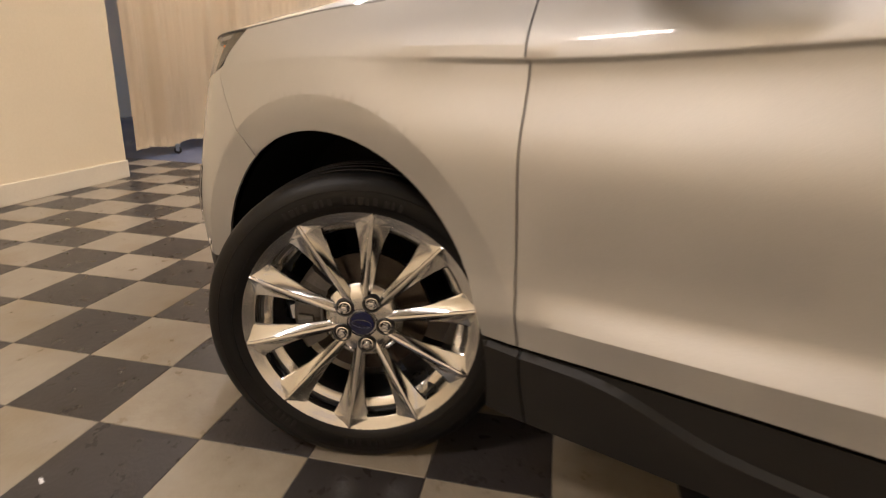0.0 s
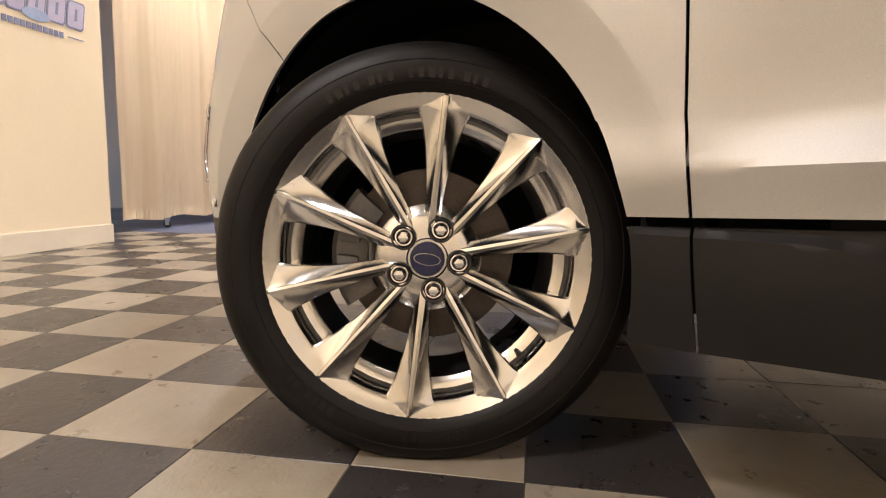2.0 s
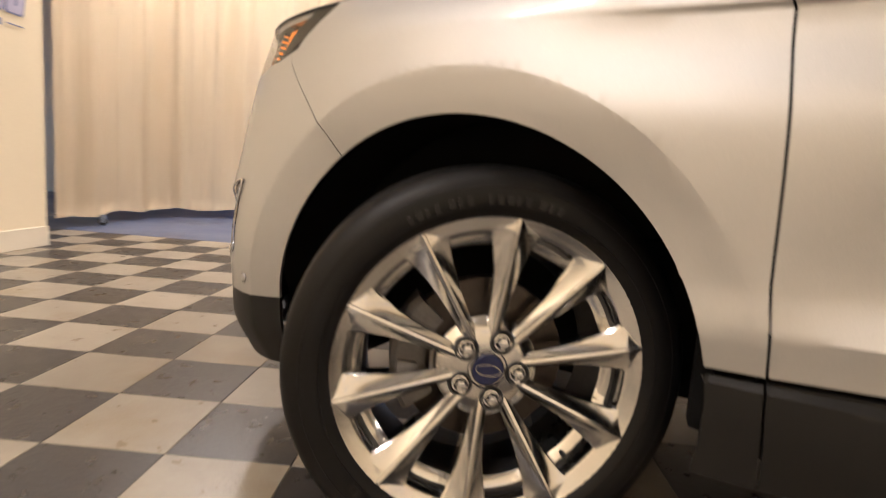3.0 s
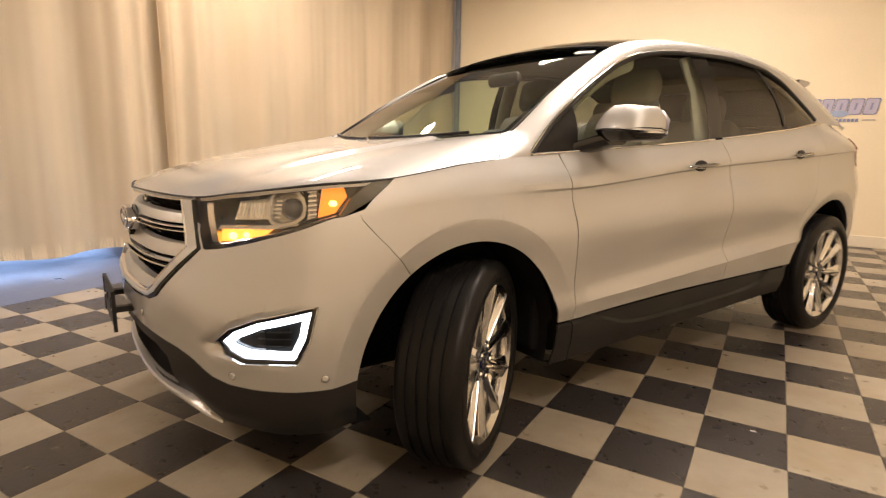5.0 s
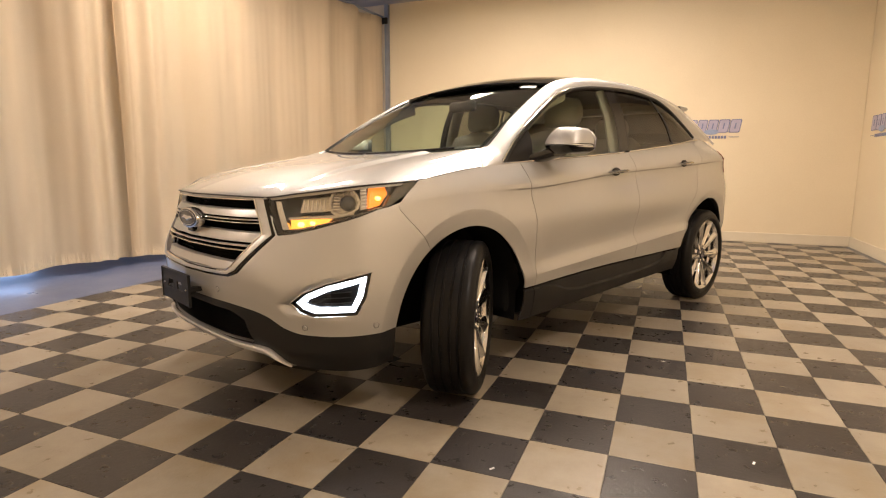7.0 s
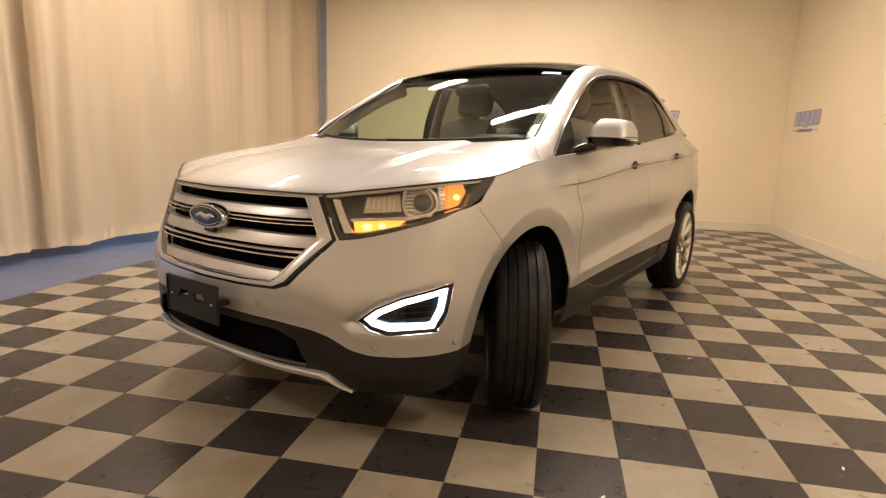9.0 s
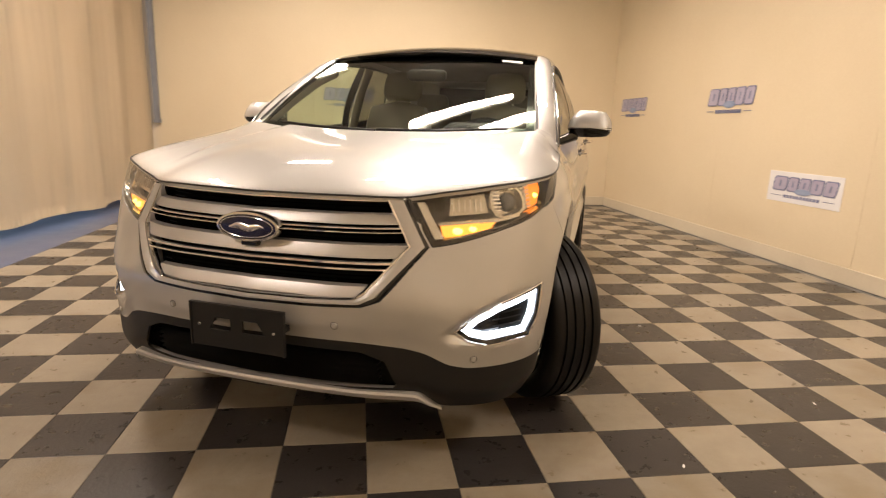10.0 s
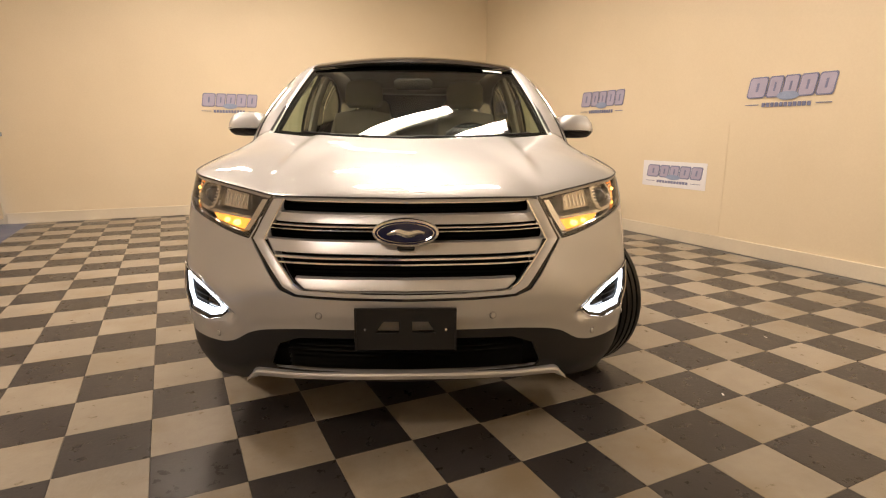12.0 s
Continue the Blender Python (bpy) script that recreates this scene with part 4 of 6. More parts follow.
# inner walls of the wheel arches, floor pan
for axle, reach in ((AXLE_F, ARCH + 0.012), (AXLE_R, ARCH + 0.030)):
    rows = []
    for k in range(37):
        a = radians(-13 + 231 * k / 36)
        y, z = axle - ARCH_BACK + ARCH_LONG * reach * math.cos(a), HUB_Z + reach * math.sin(a)
        rows.append([Vector((x, y, max(z, 0.24))) for x in (0.42, 0.6, 0.76, 0.88 if z > 0.45 else 0.845)])
    bm = sheet(rows)
    ring = [bm.verts.new((0.42, axle - ARCH_BACK + ARCH_LONG * reach * math.cos(radians(-13 + 231 * k / 36)), max(0.24, HUB_Z + reach * math.sin(radians(-13 + 231 * k / 36))))) for k in range(37)]
    bm.faces.new(ring)
    bmesh.ops.remove_doubles(bm, verts=bm.verts, dist=1e-5)
    both("wheel_arch_liner", bm, M_BLACK, "black wheel arch liner", 40)
# made taller than a floor pan to stop light showing through the sill gaps
part("floor_pan", boxed(-0.79, 0.79, 1.47, 3.28, 0.27, 0.50, bevel=0.02), M_BLACK, car)
part("floor_pan", boxed(-0.42, 0.42, 0.25, 4.4, 0.22, 0.34, bevel=0.02), M_BLACK, car)
part("bulkhead", boxed(-0.80, 0.80, 1.36, 1.46, 0.30, 1.02, bevel=0.02), M_BLACK, car)

# ---- front: grille, lamps, plate holder, lower lip ----
def s_of_x(x, z):
    lo, hi = 0.0, 5.0
    for _ in range(24):
        mid = (lo + hi) / 2
        if skin(mid, v_at(mid, z)).x < x:
            lo = mid
        else:
            hi = mid
    return (lo + hi) / 2


def nose(x, z, deeper=0.0):
    """The place on the nose at x across and height z."""
    s = s_of_x(abs(x), z)
    p = skin(s, v_at(s, z), deeper)
    return Vector((math.copysign(p.x, x), p.y, z)) if x else Vector((0, p.y, z))


def cross_bar(profile, half, steps=40, taper=0.0):
    """A bar across the nose. profile: closed outline of (depth behind the nose, height)."""
    bm = bmesh.new()
    zc = sum(q[1] for q in profile) / len(profile)
    rows = []
    for k in range(steps + 1):
        x = half * (-1 + 2 * k / steps)
        y0 = nose(x, zc).y
        rows.append([Vector((x, y0 + d, z)) for d, z in profile] + [Vector((x, y0 + profile[0][0], profile[0][1]))])
    loft(bm, rows)
    for r in (rows[0], rows[-1]):
        bm.faces.new([bm.verts.new(q) for q in r[:-1]])
    bmesh.ops.remove_doubles(bm, verts=bm.verts, dist=1e-5)
    bmesh.ops.recalc_face_normals(bm, faces=bm.faces)
    return bm


bm = bmesh.new()
rows = []
for z in np.linspace(0.60, 0.955, 9):
    rows.append([nose(x, z, 0.085) for x in np.linspace(-0.56, 0.56, 29)])
loft(bm, rows)
bmesh.ops.recalc_face_normals(bm, faces=bm.faces)
grille = part("grille", bm, M_BLACK, car, "chrome-edged hexagonal grille with satin bars")
for z0, half in ((0.905, 0.43), (0.918, 0.43), (0.930, 0.42), (0.815, 0.50), (0.828, 0.50), (0.690, 0.42), (0.703, 0.43), (0.716, 0.44)):
    part("grille_rib", cross_bar([(0.06, z0 - 0.002), (0.05, z0), (0.06, z0 + 0.002)], half, 20), M_GLOSS, grille)

# satin bars with a pair of bright lines below each
BARS = [(0.901, 0.868, 0.470, 0.862, 0.842), (0.808, 0.766, 0.515, 0.758, 0.730), (0.682, 0.644, 0.400, 0.640, 0.634)]
for top, low, half, line_t, line_b in BARS:
    mid = (top + low) / 2
    part("grille_bar", cross_bar([(0.052, top), (0.030, top - 0.004), (0.014, low + 0.006), (0.012, low), (0.055, low - 0.002)], half), M_SATIN, grille, "satin silver grille bar", smooth=30)
    if line_t - line_b > 0.01:
        h = (line_t - line_b)
        for a, b in ((line_t, line_t - h * 0.38), (line_b + h * 0.32, line_b)):
            part("grille_strip", cross_bar([(0.014, a), (0.004, a - 0.002), (0.003, b + 0.002), (0.014, b), (0.03, (a + b) / 2)], half + 0.012), M_CHROME, grille, "chrome grille strip", smooth=30)
part("grille_strip", cross_bar([(0.022, 0.946), (0.012, 0.945), (0.011, 0.939), (0.022, 0.937)], 0.44), M_CHROME, grille, "chrome grille strip", smooth=30)


def frame_path(points, count=14):
    out = []
    for (x0, z0), (x1, z1) in zip(points, points[1:]):
        out += [(x0 + (x1 - x0) * k / count, z0 + (z1 - z0) * k / count) for k in range(count)]
    return out + [points[-1]]


def grille_frame(outer, inner, d_out, d_in, back):
    """A band round the grille between two outlines of half its shape, closed by its mirror image."""
    bm = bmesh.new()
    po, pi = frame_path(outer), frame_path(inner)
    rows = []
    for (xo, zo), (xi, zi) in zip(po, pi):
        a, b = nose(xo, zo, d_out), nose(xi, zi, d_in)
        mid = a.lerp(b, 0.5) + Vector((0, -0.004, 0))
        rows.append([nose(xo, zo, back), a, mid, b, nose(xi, zi, back)])
    loft(bm, rows)
    half = bmesh.ops.duplicate(bm, geom=bm.verts[:] + bm.edges[:] + bm.faces[:])["geom"]
    for v in [g for g in half if isinstance(g, bmesh.types.BMVert)]:
        v.co.x = -v.co.x
    bmesh.ops.remove_doubles(bm, verts=bm.verts, dist=1e-4)
    bmesh.ops.recalc_face_normals(bm, faces=bm.faces)
    return bm


OUT_EDGE = [(0.474, 0.947), (0.5545, 0.803), (0.428, 0.646), (0.380, 0.624), (0.2, 0.617), (0.0, 0.615)]
MID_EDGE = [(0.466, 0.944), (0.543, 0.803), (0.420, 0.653), (0.374, 0.631), (0.2, 0.624), (0.0, 0.622)]
IN_EDGE = [(0.430, 0.944), (0.505, 0.803), (0.392, 0.664), (0.360, 0.643), (0.2, 0.636), (0.0, 0.634)]
part("grille_frame", grille_frame(MID_EDGE, IN_EDGE, -0.004, 0.004, 0.05), M_SATIN, grille, "satin silver grille surround", smooth=30)
part("grille_edge", grille_frame([(x + 0.010, z - (0.010 if z < 0.8 else -0.0)) for x, z in OUT_EDGE[:-1]] + [(0.0, 0.605)], MID_EDGE, 0.006, -0.002, 0.05), M_GLOSS, grille, "black edge round the grille", smooth=30)
IN2 = [(x - 0.008, z + (0.006 if z < 0.8 else 0)) for x, z in IN_EDGE[:-1]] + [(0.0, 0.640)]
part("grille_edge", grille_frame(IN_EDGE, IN2, 0.002, 0.008, 0.05), M_CHROME, grille, "chrome inner edge of the grille", smooth=30)


def ellipse_disc(a, b, y0, y1, mat, name, parent, label="", bevel=0.003, zc=0.845, n=56):
    bm = bmesh.new()
    outline = [(a * math.cos(k * math.tau / n), zc + b * math.sin(k * math.tau / n)) for k in range(n)]
    prism(bm, outline, y1 - y0, "xz", y0, bevel)
    return part(name, bm, mat, parent, label, smooth=35)


by = nose(0.0, 0.845).y
badge = ellipse_disc(0.112, 0.0475, by - 0.010, by + 0.03, M_CHROME, "badge", car, "oval chrome-rimmed blue badge", 0.006)
ellipse_disc(0.103, 0.0400, by - 0.012, by - 0.006, M_BADGE, "badge_field", badge, "dark blue enamel oval")
bm = bmesh.new()
ring_tube(bm, [(0.094 * math.cos(k * math.tau / 48), by - 0.0125, 0.845 + 0.033 * math.sin(k * math.tau / 48)) for k in range(48)], 0.0016, 6, closed=True)
part("badge_line", bm, M_CHROME, badge, smooth=40)
bm = bmesh.new()
ring_tube(bm, [(0.062 - 0.124 * k / 12, by - 0.0130, 0.845 + 0.004 * math.sin(k * 0.9)) for k in range(13)], [0.003 + 0.009 * math.sin(math.pi * k / 12) for k in range(13)], 8, scale=(0.35, 1))
part("badge_mark", bm, M_CHROME, badge, "plain silver mark", smooth=40)
part("sensor_block", boxed(-0.03, 0.03, by - 0.002, by + 0.04, 0.782, 0.80, bevel=0.006), M_GLOSS, grille, "black camera block below the badge")


# things set into the skin, given by outlines of (s, height)
def resampled(outline, per=6):
    out = []
    n = len(outline)
    for i in range(n):
        (a, b), (c, d) = outline[i], outline[(i + 1) % n]
        out += [(a + (c - a) * k / per, b + (d - b) * k / per) for k in range(per)]
    return out


def shrunk(outline, ks, kz):
    cs, cz = sum(p[0] for p in outline) / len(outline), sum(p[1] for p in outline) / len(outline)
    return [(cs + (s - cs) * ks, cz + (z - cz) * kz) for s, z in outline]


def set_block(outline, d0, d1, per=6):
    """A solid following the skin, from d0 to d1 behind it."""
    bm = bmesh.new()
    o = resampled(outline, per)
    a = [bm.verts.new(skin(s, v_at(s, z), d0)) for s, z in o]
    b = [bm.verts.new(skin(s, v_at(s, z), d1)) for s, z in o]
    cs, cz = sum(p[0] for p in o) / len(o), sum(p[1] for p in o) / len(o)
    ca, cb = bm.verts.new(skin(cs, v_at(cs, cz), d0)), bm.verts.new(skin(cs, v_at(cs, cz), d1))
    for i in range(len(o)):
        j = (i + 1) % len(o)
        bm.faces.new((a[i], a[j], ca))
        bm.faces.new((b[j], b[i], cb))
        bm.faces.new((a[j], a[i], b[i], b[j]))
    bmesh.ops.recalc_face_normals(bm, faces=bm.faces)
    return bm


def set_ring(outer, inner, d0, d1, per=6):
    bm = bmesh.new()
    o, i_ = resampled(outer, per), resampled(inner, per)
    rings = [[bm.verts.new(skin(s, v_at(s, z), d)) for s, z in line] for line, d in ((o, d1), (o, d0), (i_, d0), (i_, d1))]
    n = len(o)
    for r0, r1 in zip(rings, rings[1:]):
        for k in range(n):
            bm.faces.new((r0[k], r0[(k + 1) % n], r1[(k + 1) % n], r1[k]))
    bmesh.ops.recalc_face_normals(bm, faces=bm.faces)
    return bm


def set_patch(outline, deeper, ns=26, nz=10, top_edge=False):
    """A sheet on the skin inside an outline."""
    o = [(s, z) for s, z in outline]
    f = bmesh.new()
    s0, s1 = min(p[0] for p in o), max(p[0] for p in o)
    z0, z1 = min(p[1] for p in o), max(p[1] for p in o)
    vs = [[f.verts.new((s0 + (s1 - s0) * i / ns, z0 + (z1 - z0) * j / nz, 0)) for j in range(nz + 1)] for i in range(ns + 1)]
    for i in range(ns):
        for j in range(nz):
            f.faces.new((vs[i][j], vs[i + 1][j], vs[i + 1][j + 1], vs[i][j + 1]))
    knife(f, o)
    for g in [g for g in f.faces if not inside(g.calc_center_median()[:2], o)]:
        f.faces.remove(g)
    for v in [v for v in f.verts if not v.link_faces]:
        f.verts.remove(v)
    for v in f.verts:
        s = v.co.x
        v.co = skin(s, v_at(s, v.co.y), deeper)
    bmesh.ops.recalc_face_normals(f, faces=f.faces)
    return f


def glow_ball(s, z, deep, radius):
    bm = bmesh.new()
    bmesh.ops.create_uvsphere(bm, u_segments=14, v_segments=8, radius=radius)
    bmesh.ops.transform(bm, matrix=Matrix.Translation(skin(s, v_at(s, z), deep)) @ Matrix.Diagonal((1.3, 1.0, 0.8, 1)), verts=bm.verts)
    return bm


def hood_z(s):
    return LEVELS[-1][0](s)


LAMP_SHAPE = [(2.07, hood_z(2.07)), (2.56, 0.802), (3.12, 0.815), (4.0, 0.852), (4.8, 0.885), (5.4, 0.917), (5.78, 0.962), (6.07, 1.022)] \
    + [(s, hood_z(s)) for s in (5.85, 5.6, 5.2, 4.8, 4.4, 4.0, 3.6, 3.2, 2.8, 2.4)]
lamps = both("headlamp", set_patch(LAMP_SHAPE, 0.060), M_LAMP_BACK, "clear-lensed headlamp with lit amber marker", 40)
lens = both("lens", set_patch(LAMP_SHAPE, 0.002, 40, 14), M_LENS, "clear lamp lens", 60, lamps)
for ob in lens:
    ob.visible_shadow = False
both("lamp_edge", set_ring(LAMP_SHAPE, shrunk(LAMP_SHAPE, 0.965, 0.90), 0.004, 0.062), M_GLOSS, "black lamp edge", 40, lamps)
both("lamp_corner", set_block([(5.35, 0.922), (5.78, 0.966), (6.04, 1.018), (5.8, 1.014), (5.55, 0.975)], 0.004, 0.03), M_GLOSS, "black outer corner of the lamp", 40, lamps)
both("reflector", set_block([(2.30, 0.935), (2.62, 0.822), (2.80, 0.824), (2.68, 0.860), (2.46, 0.935)], 0.016, 0.058), M_CHROME, "bright reflector blade", 40, lamps)
both("reflector", set_block([(2.95, 0.890), (3.0, 0.945), (3.75, 0.962), (3.8, 0.90)], 0.040, 0.06), M_REFLECT, "ribbed pale reflector", 40, lamps)
for k in range(6):
    s = 3.02 + 0.115 * k
    both("reflector_rib", set_block([(s, 0.905), (s + 0.03, 0.905), (s + 0.03, 0.945), (s, 0.942)], 0.036, 0.05, 2), M_CHROME, "", 40, lamps)
both("reflector", set_block([(2.72, 0.862), (3.9, 0.872), (4.6, 0.890), (4.6, 0.900), (3.95, 0.886), (2.72, 0.872)], 0.022, 0.058), M_REFLECT, "satin lamp ledge", 40, lamps)
both("turn_lamp", set_block([(2.82, 0.826), (3.1, 0.830), (3.72, 0.852), (3.90, 0.872), (3.60, 0.872), (2.78, 0.862)], 0.022, 0.05), M_AMBER_LIT, "lit amber marker lamp", 40, lamps)
both("turn_bulb", glow_ball(3.06, 0.845, 0.024, 0.014), M_AMBER_HOT, "bright amber bulb", 40, lamps)
both("turn_bulb", glow_ball(3.36, 0.851, 0.024, 0.011), M_AMBER_HOT, "bright amber bulb", 40, lamps)
HEX = [(3.80, 0.935), (3.84, 0.968), (3.95, 0.982), (4.30, 0.988), (4.58, 0.988), (4.74, 0.968), (4.80, 0.940), (4.74, 0.912), (4.56, 0.896), (4.12, 0.882), (3.90, 0.892), (3.82, 0.912)]
both("projector_frame", set_ring(HEX, shrunk(HEX, 0.86, 0.84), 0.018, 0.058), M_REFLECT, "chrome projector frame", 40, lamps)
both("projector_back", set_block(shrunk(HEX, 0.84, 0.82), 0.044, 0.059), M_REFLECT, "", 40, lamps)
pc = skin(4.38, v_at(4.38, 0.932), 0.048)
bm = bmesh.new()
bmesh.ops.create_uvsphere(bm, u_segments=24, v_segments=14, radius=0.034)
bmesh.ops.transform(bm, matrix=Matrix.Translation(pc), verts=bm.verts)
for k in range(6):
    z = 0.905 + 0.012 * k
    both("reflector_rib", set_block([(3.88, z), (4.12, z + 0.001), (4.12, z + 0.006), (3.88, z + 0.005)], 0.030, 0.05, 2), M_CHROME, "", 40, lamps)
both("projector", bm, M_PROJECTOR, "glass projector lens", 60, lamps)
both("side_marker", set_block([(5.02, 0.912), (5.30, 0.925), (5.50, 0.972), (5.46, 0.998), (5.12, 0.994)], 0.030, 0.058), M_AMBER, "amber side marker with a glow put into it", 40, lamps)
both("side_bulb", glow_ball(5.28, 0.952, 0.036, 0.012), M_AMBER_HOT, "bright amber bulb", 40, lamps)
for k in range(6):
    z = 0.918 + 0.013 * k
    both("reflector_rib", set_block([(4.82, z), (5.0, z + 0.003), (5.0, z + 0.008), (4.82, z + 0.005)], 0.02, 0.05, 2), M_CHROME, "", 40, lamps)

both("reflector", set_block([(4.80, 0.905), (4.86, 0.99), (5.02, 0.995), (4.98, 0.912)], 0.034, 0.058), M_REFLECT, "pale reflector beside the amber block", 40, lamps)
both("lamp_line", set_block([(2.70, 0.812), (3.12, 0.821), (4.0, 0.858), (4.8, 0.891), (5.3, 0.916), (5.3, 0.920), (4.8, 0.896), (4.0, 0.863), (3.12, 0.826), (2.70, 0.817)], 0.010, 0.03), M_CHROME, "thin bright line along the lamp's foot", 40, lamps)

# lower lamps with a bright loop
def inset_line(outline, d):
    """An outline of (s, height) moved inwards by d metres."""
    q = [np.array((a * 0.17, b)) for a, b in outline]
    n, out = len(q), []
    turn_way = 1 if sum(q[i - 1][0] * q[i][1] - q[i][0] * q[i - 1][1] for i in range(n)) > 0 else -1
    for i in range(n):
        e0, e1 = q[i] - q[i - 1], q[(i + 1) % n] - q[i]
        n0, n1 = (turn_way * np.array((-e[1], e[0])) / np.hypot(*e) for e in (e0, e1))
        m = (n0 + n1) / max(np.hypot(*(n0 + n1)), 1e-6)
        k = d / max(float(m @ n0), 0.55)
        p = q[i] + m * k
        out.append((p[0] / 0.17, p[1]))
    return out


fogs = both("fog_lamp", set_patch(FOG, 0.035, 40, 20), M_GLOSS, "lower lamp with a bright white light loop", 40)
FOG_OUT, FOG_IN = inset_line(FOG, 0.010), inset_line(FOG, 0.031)
both("fog_frame", set_ring(shrunk(FOG, 1.03, 1.04), FOG_OUT, -0.001, 0.04, 16), M_GLOSS, "black lamp surround", 40, fogs)
both("light_loop", set_ring(FOG_OUT, FOG_IN, 0.006, 0.012, 16), M_LED, "glowing white light loop", 40, fogs)
both("fog_lens", set_block(FOG_IN, 0.018, 0.034), M_GLOSS, "dark lamp centre", 40, fogs)
for z in (0.528, 0.550, 0.572):
    both("fog_rib", set_block([(3.75, z), (4.45, z + 0.008), (4.45, z + 0.012), (3.75, z + 0.004)], 0.013, 0.02, 3), M_CLAD, "", 40, fogs)
bm = bmesh.new()
ring_tube(bm, [skin(s, v_at(s, z), -0.005) for s, z in resampled(shrunk(FOG, 1.03, 1.04), 14)], 0.0022, 6, closed=True)
both("fog_edge", bm, M_CHROME, "thin chrome edge round the lamp", 50, fogs)

# sensors in the bumper
for s, z in ((1.0, 0.557), (3.3, 0.434), (5.05, 0.442)):
    p, nrm = skin(s, v_at(s, z)), inward_at(s)
    bm = bmesh.new()
    lathe(bm, [(-0.004, 0.0), (-0.004, 0.008), (-0.001, 0.0105), (0.012, 0.0105)], 20)
    ang = math.atan2(nrm[1], nrm[0])
    bmesh.ops.transform(bm, matrix=Matrix.Translation(p) @ Matrix.Rotation(ang, 4, "Z"), verts=bm.verts)
    both("parking_sensor", bm, M_PAINT, "round silver parking sensor", 40)
    bm = bmesh.new()
    ring_tube(bm, [Matrix.Translation(p) @ Matrix.Rotation(ang, 4, "Z") @ Vector((-0.0008, 0.0118 * math.cos(k * math.tau / 20), 0.0118 * math.sin(k * math.tau / 20))) for k in range(20)], 0.0006, 5, closed=True)
    both("sensor_joint", bm, M_SEAL, "", 40)

# plate holder: a plate with two slanted cut-outs
Y0, Y1 = -0.050, -0.043
bm = bmesh.new()
xs, zs = (-0.166, -0.1005, -0.074, -0.022, 0.022, 0.074, 0.1005, 0.166), (0.462, 0.520, 0.5605, 0.604)
vs = [[bm.verts.new((x, Y0, z)) for z in zs] for x in xs]
for a in range(7):
    for b in range(3):
        quad = [vs[a][b], vs[a + 1][b], vs[a + 1][b + 1], vs[a][b + 1]]
        if b != 1 or a in (0, 3, 6):
            bm.faces.new(quad)
        elif a == 1:
            bm.faces.new((quad[0], quad[2], quad[3]))
        elif a == 5:
            bm.faces.new((quad[1], quad[2], quad[3]))
grown = bmesh.ops.extrude_face_region(bm, geom=bm.faces[:])["geom"]
for v in [g for g in grown if isinstance(g, bmesh.types.BMVert)]:
    v.co.y = Y1
bmesh.ops.recalc_face_normals(bm, faces=bm.faces)
holder = part("plate_holder", bm, M_CLAD, car, "empty black plastic number plate holder")
for dims in ((-0.169, -0.163, 0.460, 0.6065), (0.163, 0.169, 0.460, 0.6065), (-0.1628, 0.1628, 0.601, 0.6065)):
    part("holder_rim", boxed(dims[0], dims[1], Y0 - 0.004, Y1 + 0.002, dims[2], dims[3], bevel=0.001), M_CLAD, holder)
for x in (-0.150, 0.120):
    part("holder_tab", boxed(x, x + 0.03, Y1 - 0.001, 0.02, 0.525, 0.545), M_CLAD, holder)
for x in (-0.134, 0.134):
    bm = bmesh.new()
    lathe(bm, [(-0.055, 0.0), (-0.055, 0.004), (-0.052, 0.006), (-0.048, 0.006)], 14, axis="y")
    bmesh.ops.transform(bm, matrix=Matrix.Translation((x, 0, 0.534)), verts=bm.verts)
    part("screw", bm, M_CHROME, holder, "small bright screw", smooth=40)

# lower opening and lip
bm = bmesh.new()
loft(bm, [[nose(x, z, 0.06) for x in np.linspace(-0.5, 0.5, 21)] for z in np.linspace(0.32, 0.49, 5)])
bmesh.ops.recalc_face_normals(bm, faces=bm.faces)
lower_grille = part("lower_grille", bm, M_BLACK, car, "black lower grille")
for k in range(7):
    z = 0.348 + 0.018 * k
    part("grille_rib", cross_bar([(0.055, z - 0.003), (0.02, z), (0.055, z + 0.003)], 0.42, 20), M_CLAD, lower_grille)
LIP = [(0.0, 0.030, 0.340), (0.20, 0.036, 0.338), (0.38, 0.058, 0.334), (0.50, 0.090, 0.330), (0.552, 0.107, 0.324), (0.585, 0.145, 0.285), (0.612, 0.192, 0.252)]
rows = []
for t in np.arange(0, 6.01, 0.2):
    p = Vector(spline(LIP, t))
    w = 1 - max(0.0, (t - 4) / 2)
    rows.append([p + Vector((0, 0.05, 0.004)), p, p + Vector((0.0, -0.004, -0.008)), p + Vector((0, 0.004, -0.020 * w - 0.004)), p + Vector((0, 0.10 * w + 0.01, -0.055 * w - 0.006)), p + Vector((0, 0.22 * w + 0.02, -0.065 * w - 0.006))])
bm = sheet(rows, 0.0, True)
bmesh.ops.recalc_face_normals(bm, faces=bm.faces)
part("skid_plate", bm, M_SATIN, car, "silver lower lip below the bumper", smooth=25)

# ---- wheels, mirrors, handles, cabin ----
WHEEL_Z = 0.361


